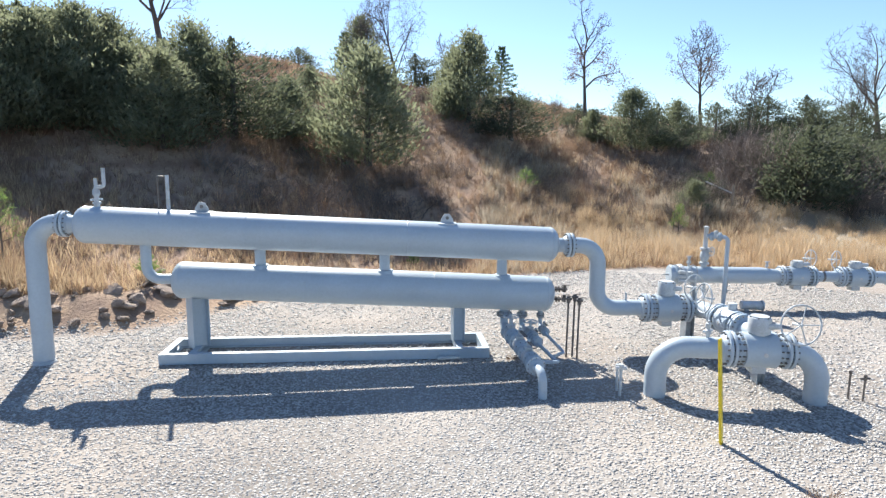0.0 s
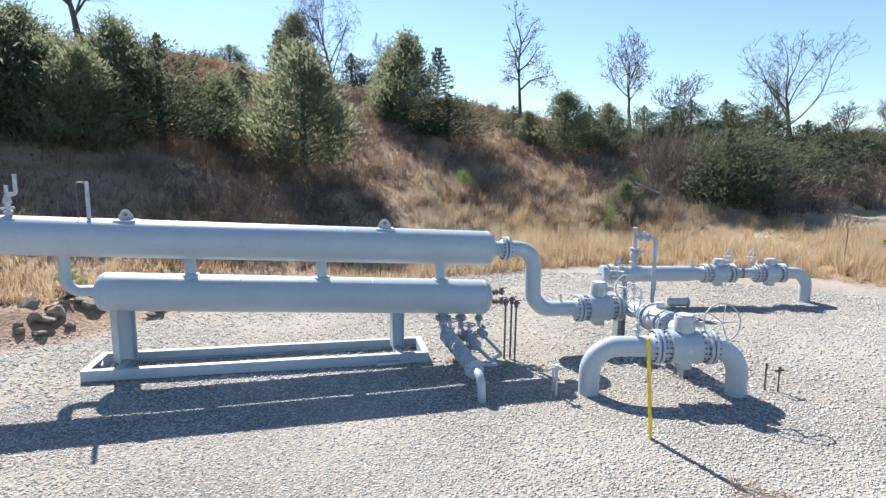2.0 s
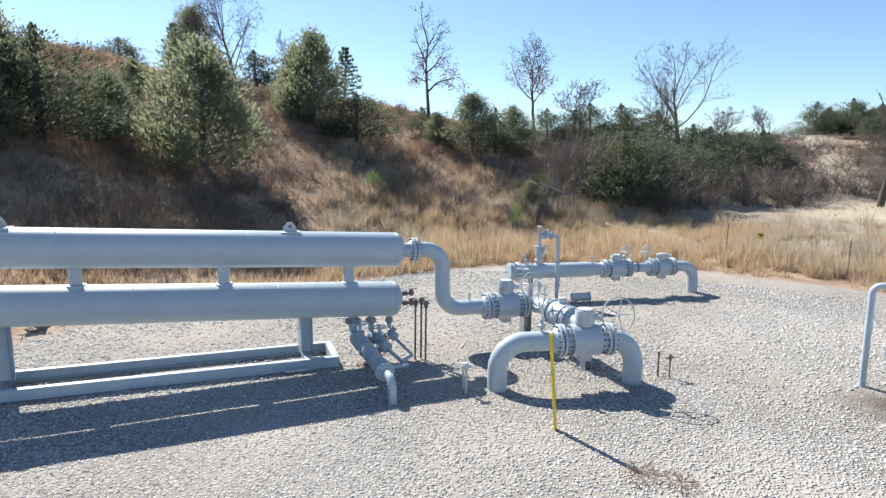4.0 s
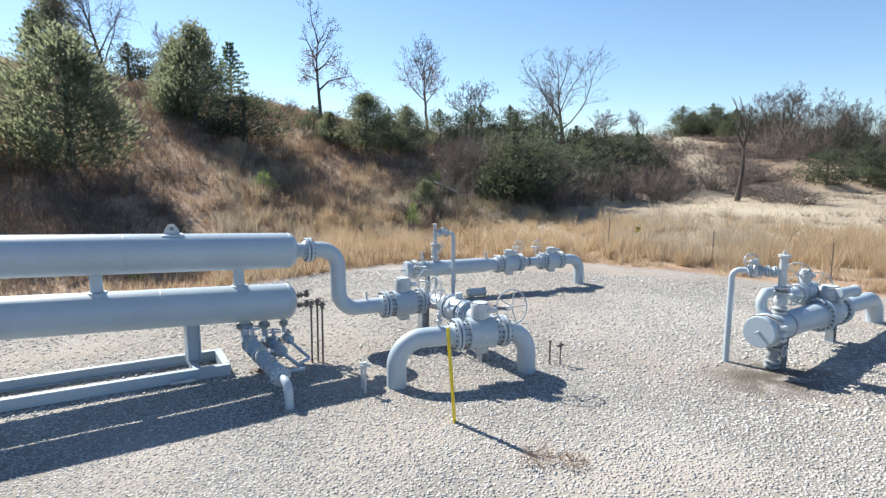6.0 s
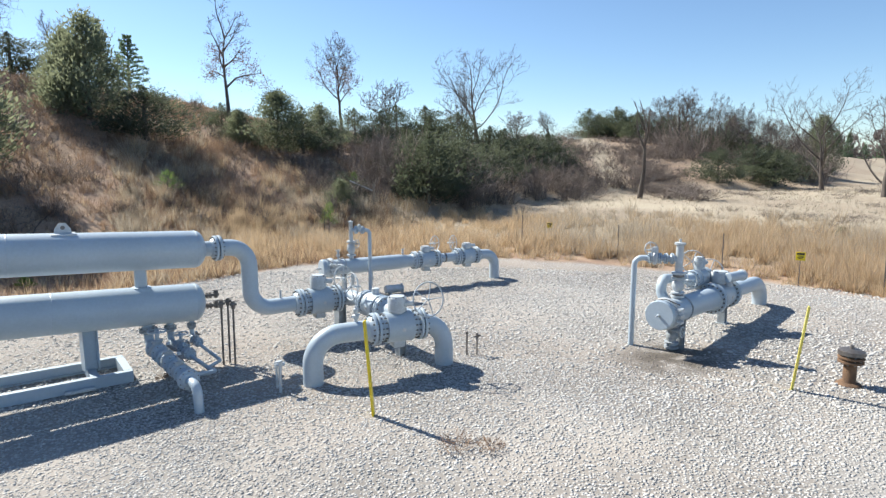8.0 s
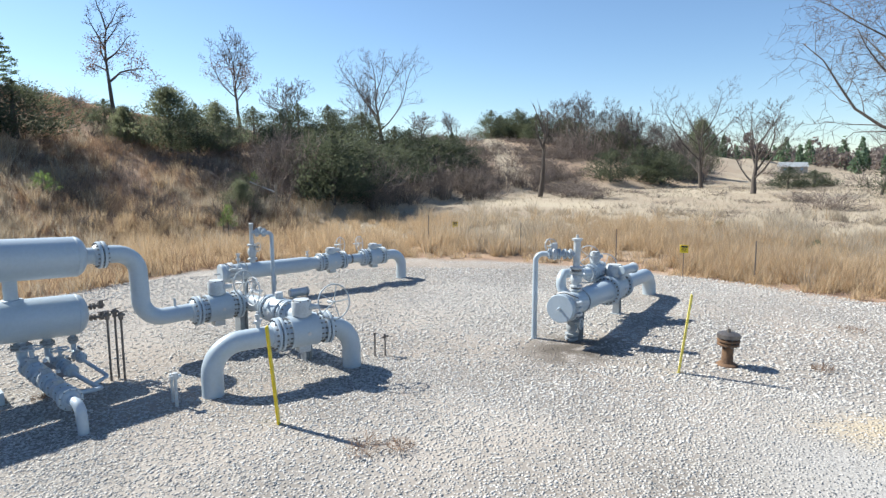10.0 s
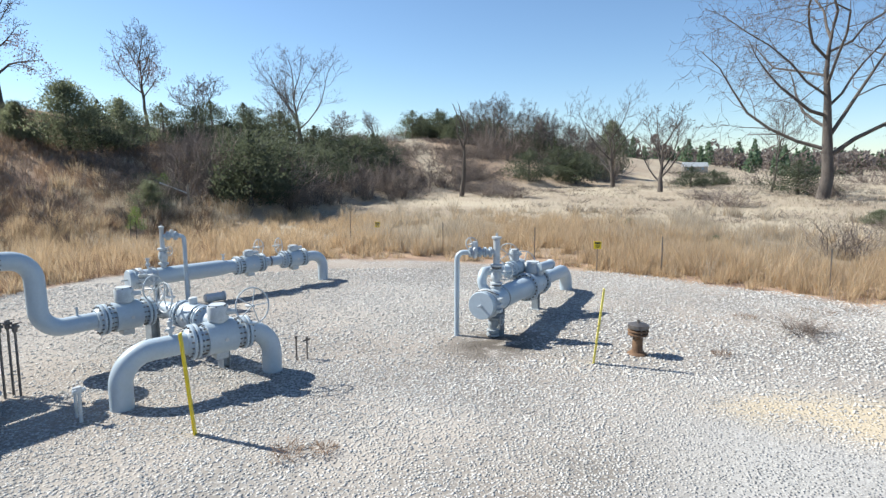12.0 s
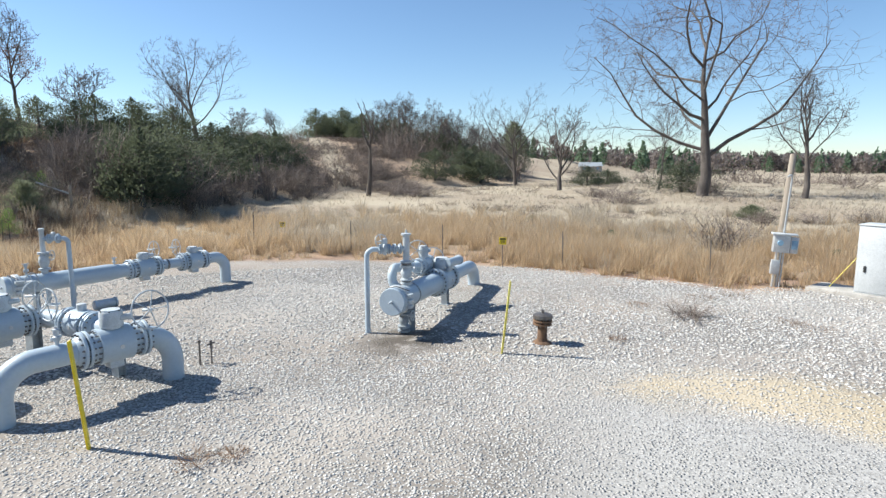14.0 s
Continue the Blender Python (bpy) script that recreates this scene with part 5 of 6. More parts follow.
SHRUBS_MESH = [shrub_mesh(50 + i, 46) for i in range(4)]
THICKET_MESH = [shrub_mesh(60 + i, 17) for i in range(4)]
SHRUBS = [(23.6, 34.5, 4.4, 4.0), (24.3, 33.0, 5.2, 3.5), (26.9, 38.2, 3.3, 3.6), (30.9, 33.1, 4.0, 3.9), (32.5, 32.9, 3.9, 3.2), (36.4, 41.2, 2.6, 3.5), (29.3, 31.4, 3.9, 4.2), (35.4, 33.8, 3.5, 4.4),
          (42.3, 35.8, 4.5, 4.6), (47.9, 37.0, 4.1, 5.1), (56.2, 30.0, 1.6, 5.5), (55.3, 26.9, 1.5, 4.7), (59.7, 37.9, 2.5, 4.0), (33.7, 40.2, 2.9, 4.1), (26.5, 34.7, 3.2, 3.7), (54.7, 6.4, 1.8, 4.5),
          (61.8, 9.5, 1.4, 4.1), (28.8, -1.0, 2.0, 2.7), (40.9, -3.7, 1.0, 2.1), (42.4, -6.3, 0.8, 2.8), (40.9, -9.2, 1.3, 2.3), (15.8, -0.1, 0.5, 1.3), (69.8, -0.9, 2.7, 4.9)]
for i, (x, y, h, w) in enumerate(SHRUBS):
    t = thing("bare_shrub", pose(x, y, float(land(x, y)) - 0.03, 0, 0, i * 77) @ Matrix.Diagonal((w, w, h, 1)), "leafless grey-brown shrub of many thin stems", "shrub", "bare shrubs")
    stems = tagged(new("branch_work", SHRUBS_MESH[i % 4]), kind="stuff")
    stems.parent = t


def build_thicket():
    """Far and tangled brush that nobody could count: joined copies of bare stems."""
    rng = np.random.default_rng(77)
    base = []
    for me in THICKET_MESH:
        v = np.empty(len(me.vertices) * 3, np.float32)
        me.vertices.foreach_get("co", v)
        f = np.empty(len(me.loops), np.int32)
        me.loops.foreach_get("vertex_index", f)
        base.append((v.reshape(-1, 3)[:], f.reshape(-1, 4)))
    vs, fs, count = [], [], 0

    def put(x, y, h, w):
        nonlocal count
        v, f = base[rng.integers(0, 4)]
        a = rng.uniform(0, 6.283)
        c, s = math.cos(a), math.sin(a)
        z = float(land(x, y))
        vs.append(np.stack([(v[:, 0] * c - v[:, 1] * s) * w + x, (v[:, 0] * s + v[:, 1] * c) * w + y, v[:, 2] * h + z], 1))
        fs.append(f + count)
        count += len(v)

    for i in range(130):
        az = radians(rng.uniform(28, 60))
        deg = math.degrees(az)
        foot = np.interp(deg, LAND[:, 0], LAND[:, 1])
        d = foot + rng.uniform(4.5, 24) * (1 + (deg - 28) / 40)
        put(d * math.sin(az), d * math.cos(az), rng.uniform(1.2, 2.8), rng.uniform(2.0, 4.0))
    for i in range(75):
        az = radians(rng.uniform(60.5, 74))
        d = rng.uniform(98, 130)
        put(d * math.sin(az), d * math.cos(az), rng.uniform(3, 7.0), rng.uniform(4, 8))
    for i in range(300):
        d = rng.uniform(54, 118)
        mid = float(track_heading(d))
        east = rng.uniform() < 0.5
        az = radians(mid + rng.uniform(1.3, 7) if east else mid - rng.uniform(1.3, 13))
        if east and d < 66:
            continue
        put(d * math.sin(az), d * math.cos(az), rng.uniform(0.5, 1.5) if east else rng.uniform(0.7, 2.8), rng.uniform(2.5, 5))
    for i in range(26):
        az = radians(rng.uniform(78, 104))
        d = rng.uniform(95, 150)
        put(d * math.sin(az), d * math.cos(az), rng.uniform(1.5, 4.0), rng.uniform(4, 8))
    for i in range(330):
        az = radians(rng.uniform(-14, 36))
        foot, crest = np.interp(math.degrees(az), LAND[:, 0], LAND[:, 1]), np.interp(math.degrees(az), LAND[:, 0], LAND[:, 2])
        d = foot + (crest - foot) * rng.uniform(0.12, 1.02)
        put(d * math.sin(az), d * math.cos(az), rng.uniform(0.4, 1.5), rng.uniform(0.8, 2.6))
    for i in range(90):
        az, d = radians(rng.uniform(64, 98)), rng.uniform(30, 90)
        put(d * math.sin(az), d * math.cos(az), rng.uniform(0.25, 0.7), rng.uniform(1.0, 3.2))
    for i in range(90):
        deg = rng.uniform(44, 52.5)
        d, az = np.interp(deg, LAND[:, 0], LAND[:, 2]) + rng.uniform(-22, 4), radians(deg)
        put(d * math.sin(az), d * math.cos(az), rng.uniform(0.8, 2.2), rng.uniform(2.5, 4.5))
    tagged(new("brush_thicket", mesh_of("brush_thicket", np.concatenate(vs), np.concatenate(fs), BRUSH, True)), "tangled grey-brown leafless brush along the bank and field", "brush", kind="stuff")


build_thicket()


def build_saplings():
    rng = np.random.default_rng(5)
    for x, y, h, w in [(15.4, 26.6, 1.7, 0.9), (8.9, 30.9, 1.3, 1.4), (-9.1, 16.4, 2.1, 1.2), (2.0, 21.7, 0.45, 0.6), (20.5, 32.3, 1.4, 0.9), (-5.6, 16.4, 0.8, 0.7)]:
        t = thing("pine_sapling", pose(x, y, float(land(x, y)) - 0.03), "young bright green pine among dry grass", "sapling", "pine saplings")
        wood, cs, ws = ([], []), [], []
        tube(*wood, [np.array((0, 0, 0.0)), np.array((0.01, 0.01, h * 0.5)), np.array((0, 0, h * 0.95))], [0.025, 0.018, 0.006], 6)
        for i in range(16):
            z, a = h * (0.35 + 0.6 * i / 16), i * 2.4
            tip = np.array((math.cos(a) * w * 0.5 * (1.1 - i / 18), math.sin(a) * w * 0.5 * (1.1 - i / 18), z + 0.14 * h))
            tube(*wood, [np.array((0, 0, z)), tip], [0.008, 0.003], 4)
            for k in range(60):
                q = rng.uniform(0.35, 1.05)
                cs.append(np.array((0, 0, z)) * (1 - q) + tip * q + rng.normal(size=3) * 0.05 * h / 1.5)
                ws.append(rng.normal(size=3) + (math.cos(a), math.sin(a), 0.9))
        v, f = sprays(rng, np.array(cs), np.array(ws), rng.uniform(0.08, 0.16, len(cs)), rng.uniform(0.008, 0.016, len(cs)))
        new("trunk", mesh_of("trunk", wood[0], wood[1], BARK, True)).parent = t
        new("crown", mesh_of("crown", v, f, SAPLING)).parent = t


build_saplings()


def build_grass():
    rng = np.random.default_rng(11)

    def blades(name, x, y, height, mat, label, per=8, broad=0.011):
        n = len(x)
        z = land(x, y)
        far = np.clip(np.hypot(x, y) / 30, 1, 4)
        X, Y, Z, H, F = (np.repeat(a, per) for a in (x, y, z, height, far))
        m = n * per
        a, lean, out = rng.uniform(0, 6.283, m), rng.uniform(0.02, 0.8, m), rng.uniform(0, 0.10, m) * F
        h = H * rng.uniform(0.55, 1.08, m)
        bx, by = X + np.cos(a) * out, Y + np.sin(a) * out
        tw = rng.uniform(0, 6.283, m)
        wd = broad * F * rng.uniform(0.6, 1.3, m)
        v = np.stack([np.stack([bx - np.cos(tw) * wd, by - np.sin(tw) * wd, Z - 0.03], 1), np.stack([bx + np.cos(tw) * wd, by + np.sin(tw) * wd, Z - 0.03], 1),
                      np.stack([bx + np.cos(a) * lean * h, by + np.sin(a) * lean * h, Z + h], 1)], 1).reshape(-1, 3)
        tagged(new(name, mesh_of(name, v, np.arange(m * 3).reshape(-1, 3), mat)), label, "grass", kind="stuff")

    def scatter(n, lo, hi, near, far, power=1.0):
        az = np.radians(rng.uniform(lo, hi, n))
        d = near + (far - near) * rng.uniform(0, 1, n) ** power
        return d * np.sin(az), d * np.cos(az)

    x, y = scatter(9500, 12, 112, 16, 46, 1.1)
    e, patch = -pad_edge(x, y), fbm(x, y, 4.5, 4, 21)
    keep = (e > 0.25) & (rng.uniform(0, 1, len(x)) < np.clip(0.62 + 1.5 * patch, 0.25, 1) * np.clip(1.15 - (e - 4) / 14, 0.10, 1))
    x, y, e = x[keep], y[keep], e[keep]
    tall = np.clip(0.22 + 0.24 * e, 0.18, 0.62) * rng.uniform(0.3, 1.75, len(x)) * np.clip(1.0 + 0.7 * fbm(x, y, 3, 3, 22), 0.4, 1.35)
    reps = 9
    x, y, tall = np.repeat(x, reps), np.repeat(y, reps), np.repeat(tall, reps)
    x, y = x + rng.normal(size=len(x)) * 0.16, y + rng.normal(size=len(x)) * 0.16
    warm = rng.uniform(0, 1, len(x)) < np.clip(0.72 + 1.2 * fbm(x, y, 6, 3, 33) - 0.05 * (-pad_edge(x, y) - 5), 0.1, 0.95)
    blades("tall_dry_grass", x[warm], y[warm], tall[warm], STRAW, "tall straw-coloured broom grass ringing the gravel pad")
    blades("bleached_grass", x[~warm], y[~warm], tall[~warm], PALE, "bleached grey-tan grass among the taller tufts")
    x, y = scatter(34000, 30, 112, 30, 115, 1.4)
    deg, far = np.degrees(np.arctan2(x, y)), np.hypot(x, y)
    slope = (deg < 66) & (far > np.interp(deg, LAND[:, 0], LAND[:, 1])) & (np.abs(deg - track_heading(far)) > 1.4)
    keep = rng.uniform(0, 1, len(x)) < np.clip(0.55 + 1.0 * fbm(x, y, 9, 4, 23), 0.05, 1) * np.where(slope, 0.25, 1)
    x, y = x[keep], y[keep]
    blades("meadow_grass", x, y, rng.uniform(0.12, 0.40, len(x)), PALE, "short dry meadow grass over the fields", 5)
    x, y = scatter(70000, -42, 36, 14, 54, 1.0)
    e, patch = -pad_edge(x, y), fbm(x, y, 3.0, 4, 24)
    keep = (e > np.where(x < -1, 1.6, 0.1)) & (rng.uniform(0, 1, len(x)) < np.clip(0.52 + 1.1 * patch, 0.20, 1))
    x, y = x[keep], y[keep]
    h = rng.uniform(0.15, 0.62, len(x)) * np.clip(1 + 0.9 * fbm(x, y, 5, 3, 25), 0.3, 1.5)
    k = rng.uniform(0, 1, len(x)) < np.clip(0.25 + (24 - y) / 16, 0.06, 0.75)
    blades("bank_grass", x[k], y[k], h[k], STRAW, "thin straw-coloured grass tufts on the bank")
    blades("russet_weeds", x[~k], y[~k], h[~k], RUSSET, "russet dead weeds covering the bank")


build_grass()

# ---- rim of the pad: signs, fence, meter pole, cabinet ----
def sign(at, h, turn, w=0.27, tall=0.27):
    t = thing("warning_sign", pose(at[0], at[1], float(land(*at)), 0, 0, turn), "small yellow warning sign on a thin post in dry grass", "sign", "warning signs")
    bm = B()
    rod(bm, (0, 0.025, -0.2), (0, 0.025, h), 0.014, 8)
    part("post", bm, STEEL, t)
    bm = B()
    box(bm, (-w / 2, -0.006, h - tall), (w / 2, 0.006, h), 0.003)
    p = part("plate", bm, YELLOW, t)
    for z, ww, hh in ((h - 0.06, 0.78, 0.06), (h - 0.13, 0.6, 0.018), (h - 0.17, 0.66, 0.018), (h - 0.21, 0.5, 0.018)):
        bm = B()
        box(bm, (-w / 2 * ww, -0.010, z - hh / 2), (w / 2 * ww, -0.0062, z + hh / 2))
        part("lettering_bar", bm, BLACK, p)


sign((20.72, 6.45), 1.12, -73)
sign((23.24, 18.57), 0.80, -51)

for x, y, h in ((24.2, 30.7, 1.3), (20.9, 18.3, 1.35), (21.3, 13.4, 1.35), (21.7, 9.3, 1.35), (21.6, 4.4, 1.35), (15.1, 26.6, 1.3), (21.9, -0.6, 1.3)):
    t = thing("fence_post", pose(x, y, float(land(x, y)), 2, -1, x * 7), "thin rusty steel fence post standing in grass", "fence post", "fence posts")
    bm = B()
    box(bm, (-0.018, -0.004, -0.3), (0.018, 0.004, h))
    box(bm, (-0.004, -0.030, -0.3), (0.004, -0.004, h - 0.004))
    part("stake", bm, STEEL, t, smooth=False)


def build_rail():
    x, y = 20.6, 30.2
    t = thing("old_rail_post", pose(x, y, float(land(x, y)), 0, 0, -35), "pale weathered post with one fallen rail", "post")
    bm = B()
    rod(bm, (0, 0, -0.2), (0.02, 0, 1.45), 0.07, 12, 0.01)
    part("post", bm, WOOD, t)
    bm = B()
    rod(bm, (0, 0.05, 1.0), (-1.45, 0.35, 1.62), 0.045, 10, 0.006)
    part("rail", bm, CABINET, t)


build_rail()


def build_meter_pole():
    o = Vector((20.94, -2.42, 0))
    t = thing("meter_pole", pose(*o, 1.5, 3.0, -83), "leaning grey wooden service pole with a meter box", "utility pole")
    bm = B()
    lathe(bm, (0, 0, -0.4), (0, 0, 4.1), [(0, 0.108), (2.2, 0.10), (4.48, 0.088), (4.5, 0.075)], 16)
    part("pole", bm, WOOD, t)
    bm = B()
    pipe(bm, [(0.03, -0.14, 0.0), (0.03, -0.14, 3.35), (0.0, -0.20, 3.50), (-0.12, -0.26, 3.42)], 0.028, 0.06, 10)
    part("conduit", bm, GALV, t)
    bm = B()
    box(bm, (-0.25, -0.36, 1.12), (0.20, -0.13, 1.66), 0.012)
    b = part("meter_box", bm, GALV, t)
    bm = B()
    box(bm, (-0.32, -0.42, 1.66), (0.38, -0.10, 1.71), 0.008)
    part("rain_hood", bm, CABINET, t)
    bm = B()
    box(bm, (0.21, -0.36, 1.12), (0.42, -0.14, 1.60), 0.01)
    part("breaker_box", bm, GALV, t)
    bm = B()
    box(bm, (0.235, -0.372, 1.25), (0.40, -0.362, 1.52), 0.002)
    part("label_plate", bm, METER, b)
    bm = B()
    rod(bm, (-0.08, -0.36, 1.42), (-0.08, -0.41, 1.42), 0.085, 20, 0.008)
    part("meter", bm, METER, b)
    bm = B()
    box(bm, (-0.22, -0.28, 0.42), (0.02, -0.13, 0.86), 0.01)
    part("lower_box", bm, GALV, t)
    for x in (-0.10, 0.10):
        bm = B()
        rod(bm, (x, -0.17, -0.1), (x, -0.17, 1.14), 0.024, 10)
        part("conduit", bm, GALV, t)


build_meter_pole()


def build_cabinet():
    slab = thing("concrete_slab", pose(20.29, -4.95, 0, 0, 0, -120), "low grey concrete slab under the cabinet", "slab")
    bm = B()
    box(bm, (-1.65, -0.60, -0.1), (0.85, 0.60, 0.12), 0.015)
    part("slab", bm, CONCRETE, slab)
    t = thing("control_cabinet", pose(20.29, -4.95, 0.12, 0, 0, -120), "tall pale grey steel control cabinet on a slab", "cabinet")
    bm = B()
    box(bm, (-0.45, -0.40, 0), (0.45, 0.40, 1.95), 0.012)
    part("body", bm, CABINET, t)
    bm = B()
    box(bm, (-0.465, -0.425, 1.95), (0.465, 0.415, 1.99), 0.01)
    part("roof", bm, CABINET, t)
    bm = B()
    box(bm, (-0.42, -0.416, 0.05), (0.42, -0.402, 1.92), 0.004)
    d = part("door", bm, CABINET, t)
    bm = B()
    box(bm, (-0.25, -0.44, 0.62), (-0.19, -0.417, 0.80), 0.004)
    part("door_handle", bm, BLACK, d)
    for z in (0.30, 0.97, 1.64):
        bm = B()
        rod(bm, (0.43, -0.414, z - 0.05), (0.43, -0.414, z + 0.05), 0.012, 8)
        part("hinge", bm, GALV, d)
    g = thing("guy_rod", Matrix(), "thin pale stay rod leaning by the cabinet", "stay")
    bm = B()
    rod(bm, (20.9, -3.75, -0.1), (20.5, -4.55, 1.25), 0.011, 8)
    part("rod", bm, YELLOW_PALE, g)


build_cabinet()


def build_far_woods():
    """Tree lines and low wooded hills beyond the fields."""
    rng = np.random.default_rng(3)
    for name, count, mat, lo, hi, label in (("far_bare_woods", 260, WOODS, 5, 9, "hazy line of grey leafless trees beyond the fields"), ("far_pine_woods", 190, PINE, 5, 10, "line of dark pines far beyond the fields")):
        cs, ws, ls = [], [], []
        for i in range(count):
            az, d = radians(rng.uniform(71, 106)), rng.uniform(190, 330)
            if math.degrees(az) > 93 and d < 270:
                d += 80
            x, y = d * math.sin(az), d * math.cos(az)
            z, h, w = float(land(x, y)), rng.uniform(lo, hi), rng.uniform(4, 8) * (1 if mat is WOODS else 0.6)
            n = 110
            p = rng.normal(size=(n, 3))
            p *= (rng.uniform(0.2, 1, (n, 1)) ** 0.4) / np.linalg.norm(p, axis=1, keepdims=True)
            k = p[:, 2] * 0.5 + 0.5
            taper = (1.15 - k)[:, None] if mat is PINE else 1.0
            cs.append(np.concatenate([p[:, :2] * w * 0.5 * taper, (k * h)[:, None]], 1) + (x, y, z))
            ws.append(rng.normal(size=(n, 3)) + (0, 0, 1.2))
            ls.append(rng.uniform(0.7, 1.6, n))
        c, w, q = np.concatenate(cs), np.concatenate(ws), np.concatenate(ls)
        v, f = sprays(rng, c, w, q * 1.3, q * 0.55)
        tagged(new(name, mesh_of(name, v, f, mat)), label, "woods", kind="stuff")
    n, v, f = 160, [], []
    for i in range(n):
        az = radians(84 + 60 * i / (n - 1))
        shape = (0.6 + 0.4 * float(fbm(i * 0.09, 3.0, 1.0, 4, 7))) * (0.2 + 1.3 * min(1, max(0, i / n - 0.12) * 3))
        for dd, hh in ((0, -2), (30, 0.5), (90, 0.9), (170, 1.0), (340, 0.6)):
            d = 1500 + dd * 3.75
            v.append((d * math.sin(az), d * math.cos(az), -2 if hh < 0 else 85 * hh * shape * (1 + 0.05 * rng.normal())))
    for i in range(n - 1):
        for k in range(4):
            a = i * 5 + k
            f.append((a, a + 5, a + 6, a + 1))
    tagged(new("far_hills", mesh_of("far_hills", v, f, WOODS)), "low wooded hill on the horizon", "hills", kind="stuff")


build_far_woods()


def build_farmhouse():
    x, y = 157.8, 27.0
    t = thing("farmhouse", pose(x, y, float(land(x, y)), 0, 0, -70) @ Matrix.Diagonal((0.5, 0.5, 0.5, 1)), "small pale farmhouse with a grey roof among trees", "house")
    bm = B()
    box(bm, (-5.5, -3.5, -0.5), (5.5, 3.5, 2.7))
    part("wall", bm, CONCRETE, t)
    bm = B()
    prism(bm, [(-4.0, 2.6), (4.0, 2.6), (0, 4.7)], 11.8, Matrix.Translation((-5.9, 0, 0)))
    part("roof", bm, PAINT_DULL, t, smooth=False)
    for wx in (-3.5, 3.2):
        bm = B()
        box(bm, (wx - 0.5, -3.56, 1.0), (wx + 0.5, -3.49, 2.1))
        part("window", bm, METER, t)
    bm = B()
    box(bm, (-0.5, -3.57, 0.0), (0.5, -3.49, 2.05))
    part("door", bm, WOOD, t)


build_farmhouse()


def build_weeds():
    """Low dead weeds rooted in the gravel."""
    rng = np.random.default_rng(19)
    for x, y, w, h in ((5.25, 5.55, 0.55, 0.22), (5.6, 5.2, 0.4, 0.16), (15.5, -2.7, 1.0, 0.14), (16.0, -2.3, 0.6, 0.12), (17.9, -0.3, 0.9, 0.20), (18.6, -1.2, 1.0, 0.14), (20.4, -3.3, 1.6, 0.2), (12.9, 1.3, 0.4, 0.14), (3.0, 10.9, 0.3, 0.10), (16.4, 1.2, 0.6, 0.12)):
        n = 130
        a, r = rng.uniform(0, 6.283, n), w * 0.5 * np.sqrt(rng.uniform(0, 1, n))
        c = np.stack([np.cos(a) * r, np.sin(a) * r, rng.uniform(0.0, h * 0.6, n)], 1)
        way = np.stack([np.cos(a), np.sin(a), rng.uniform(0.2, 1.4, n)], 1) + rng.normal(size=(n, 3)) * 0.4
        v, f = sprays(rng, c, way, rng.uniform(0.4, 1.0, n) * h, np.full(n, 0.010))
        ob = new("dead_weed", mesh_of("dead_weed", v, f, RUSSET))
        ob.location = (x, y, float(land(x, y)) + 0.02)
        tagged(ob, "flattened dead weed growing through the gravel", "weed", "dead weeds", kind="stuff")


build_weeds()

# ---- stones ----
def rock_mesh(seed):
    rng = np.random.default_rng(seed)
    bm = B()
    bmesh.ops.create_icosphere(bm, subdivisions=2, radius=0.5)
    cuts = rng.normal(size=(7, 3))
    cuts /= np.linalg.norm(cuts, axis=1, keepdims=True)
    for v in bm.verts:
        for c in cuts:
            d = v.co.dot(Vector(c)) - 0.27
            if d > 0:
                v.co -= Vector(c) * d
        v.co *= 1 + rng.normal() * 0.07
        v.co.z *= 0.72
    me = bpy.data.meshes.new("rock")
    bm.to_mesh(me)
    bm.free()
    me.materials.append(ROCK)
    return me


def build_rocks():
    rng = np.random.default_rng(31)
    pool = [rock_mesh(i) for i in range(6)]
    made = 0
    while made < 110:
        x = rng.uniform(-9.5, -0.2)
        y = rng.uniform(13.4, 18.6)
        e = -float(pad_edge(x, y))
        if not 0.25 < e < 2.6:
            continue
        s = rng.uniform(0.12, 0.50) * (1.15 if x < -3 else 0.6)
        z = float(land(x, y))
        ob = new("rock", pool[made % 6])
        ob.matrix_world = pose(x, y, z + s * 0.12, rng.uniform(-25, 25), rng.uniform(-25, 25), rng.uniform(0, 360)) @ Matrix.Diagonal((s * rng.uniform(0.8, 1.5), s, s * rng.uniform(0.6, 1.0), 1))
        tagged(ob, "rough brown-grey rock lying on the cut bank", "rock", "bank rocks")
        made += 1


build_rocks()


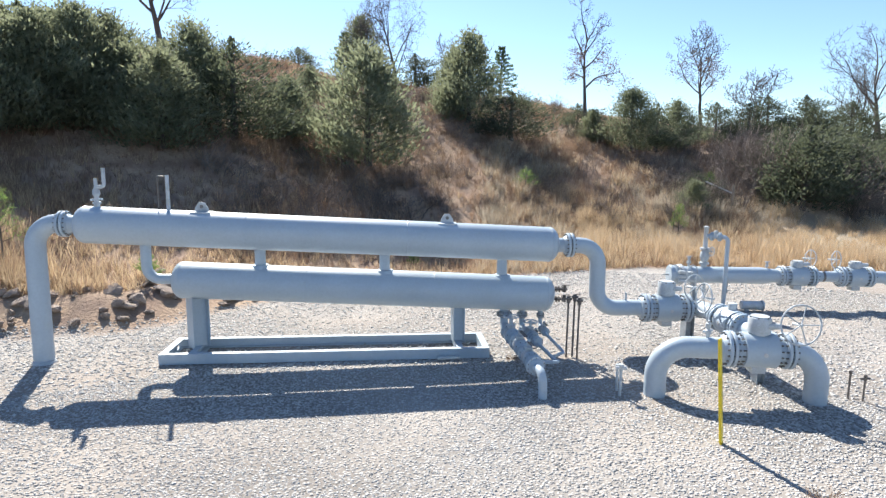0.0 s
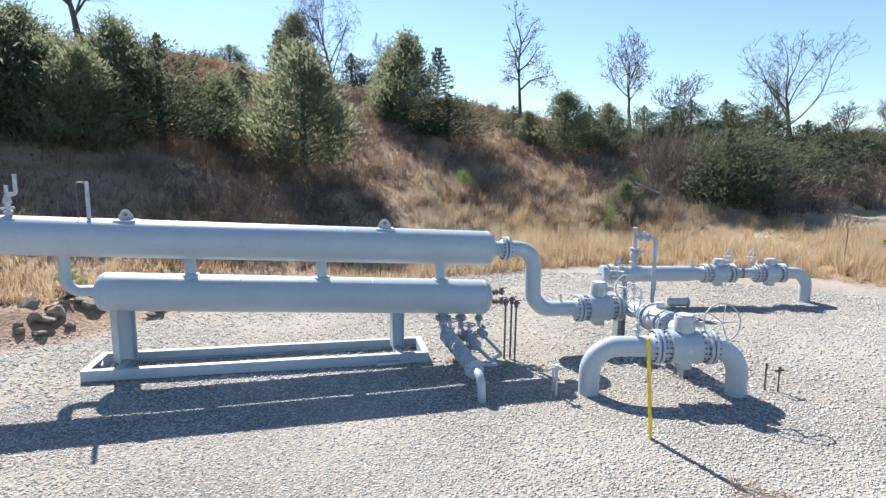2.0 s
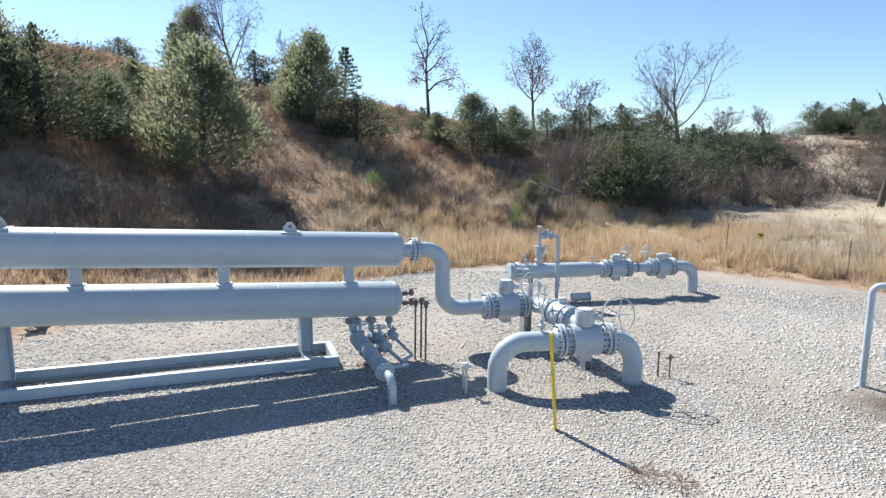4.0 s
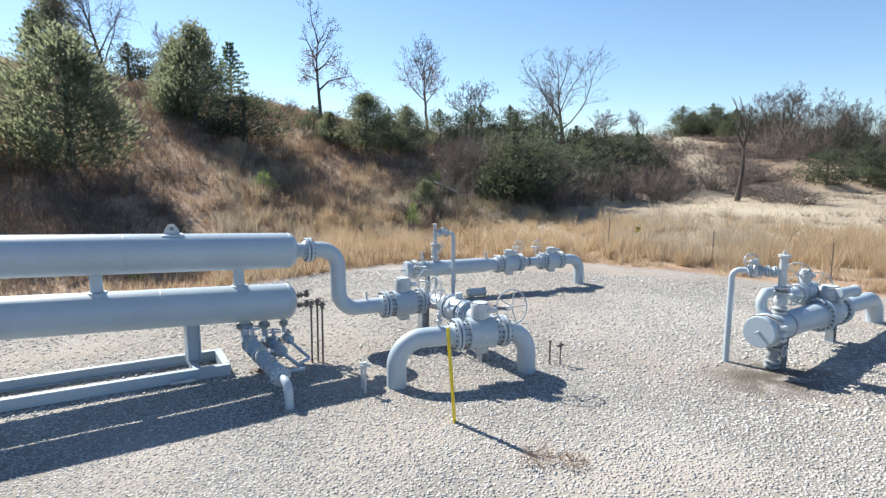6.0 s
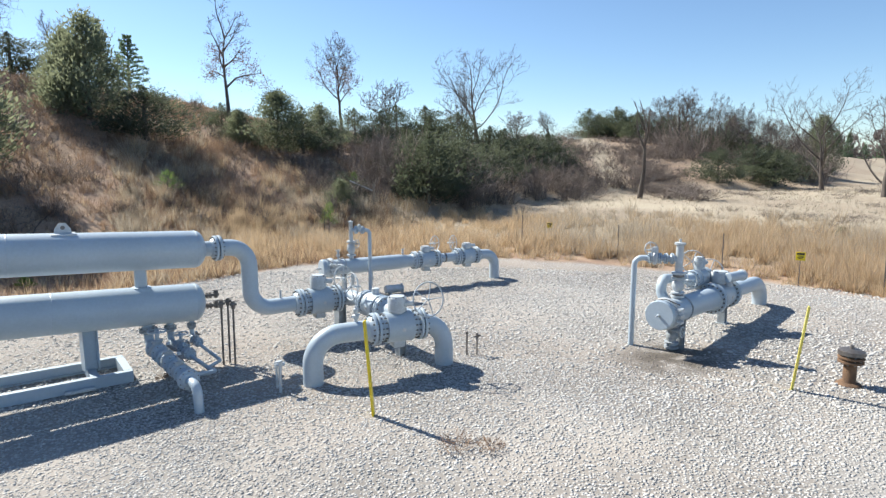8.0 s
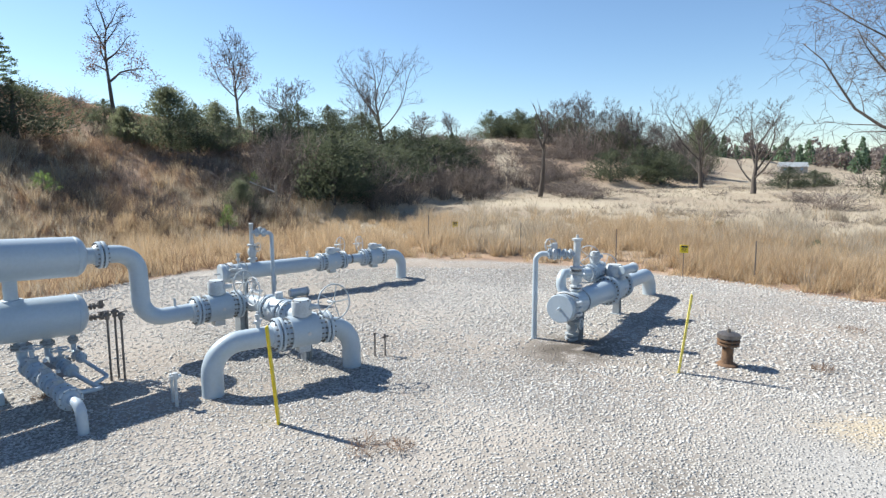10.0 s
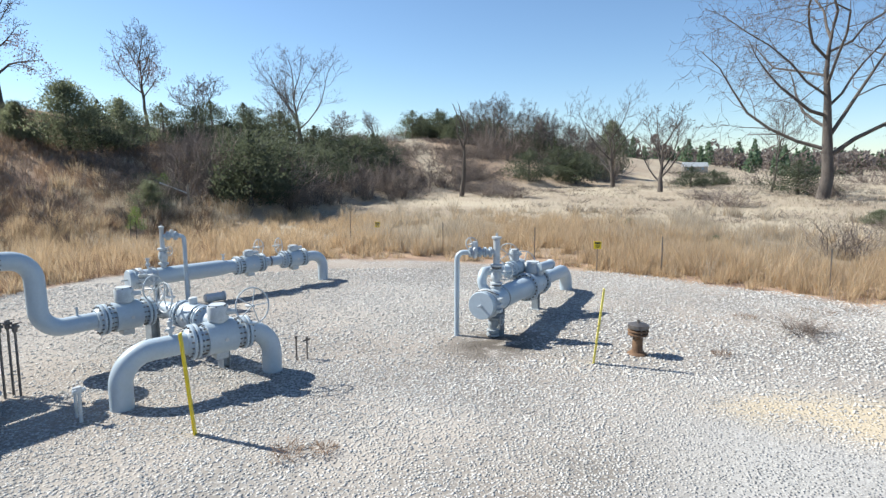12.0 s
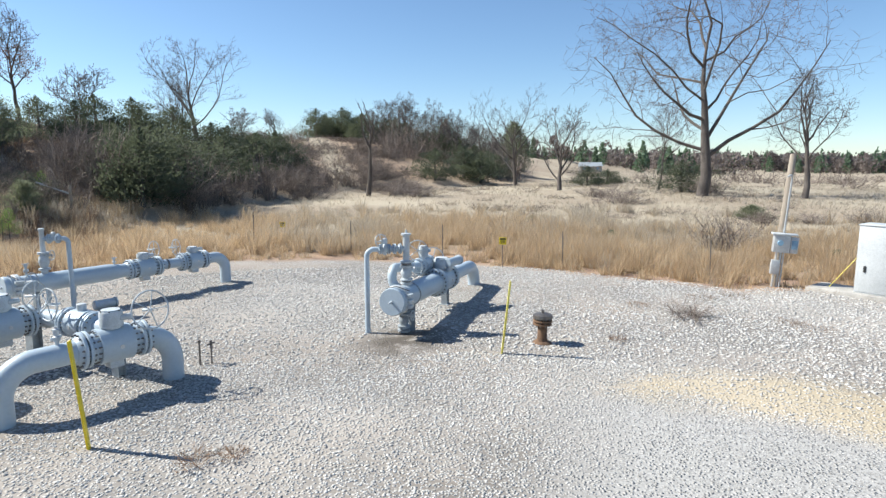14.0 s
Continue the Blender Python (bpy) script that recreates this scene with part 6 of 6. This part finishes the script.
def build_gravel():
    """Loose crushed stone over the pad, too many to count."""
    rng = np.random.default_rng(8)
    octa = np.array([(1, 0, 0), (-1, 0, 0), (0, 1, 0), (0, -1, 0), (0, 0, 1), (0, 0, -1)], float)
    tri = np.array([(0, 2, 4), (2, 1, 4), (1, 3, 4), (3, 0, 4), (2, 0, 5), (1, 2, 5), (3, 1, 5), (0, 3, 5)])

    def layer(n, near, far, lo, hi, az0=-42, az1=114):
        az, d = np.radians(rng.uniform(az0, az1, n)), np.sqrt(rng.uniform(near ** 2, far ** 2, n))
        x, y = d * np.sin(az), d * np.cos(az)
        coarse = fbm(x, y, 5.0, 3, 41)
        keep = (pad_edge(x, y) + 0.6 * fbm(x, y, 1.6, 4, 5) > -0.35) & (rng.uniform(0, 1, n) < np.clip(0.72 + 0.9 * coarse, 0.15, 1))
        keep &= rng.uniform(0, 1, n) < 1 - 0.75 * sandy(x, y)
        fine = drive(x, y)
        keep &= rng.uniform(0, 1, n) < 1 - 0.45 * fine
        keep &= rng.uniform(0, 1, n) < 1 - np.clip(1.5 - np.hypot((x - 11.0) / 1.3, (y - 5.5) / 1.0), 0, 1)
        x, y, fine = x[keep], y[keep], fine[keep]
        s = lo * (hi / lo) ** rng.uniform(0, 1, len(x)) * (1 - 0.5 * fine) * np.clip(1 + 0.5 * fbm(x, y, 6, 2, 42), 0.7, 1.5)
        v = octa[None] * rng.uniform(0.6, 1.25, (len(x), 6, 1)) + rng.normal(size=(len(x), 6, 3)) * 0.16
        a = rng.uniform(0, 6.283, len(x))
        c, q = np.cos(a)[:, None], np.sin(a)[:, None]
        v = np.stack([v[..., 0] * c - v[..., 1] * q, v[..., 0] * q + v[..., 1] * c, v[..., 2] * 0.52], 2) * s[:, None, None] * 0.5
        v += np.stack([x, y, land(x, y) + s * 0.02], 1)[:, None]
        return v.reshape(-1, 3)

    v = np.concatenate([layer(115000, 5.0, 11.5, 0.024, 0.066), layer(90000, 11.0, 21.8, 0.038, 0.100)])
    n = len(v) // 6
    f = (np.arange(n)[:, None, None] * 6 + tri[None]).reshape(-1, 3)
    tagged(new("loose_gravel", mesh_of("loose_gravel", v, f, STONE)), "loose pale grey crushed stone covering the pad", "gravel", kind="stuff")


build_gravel()
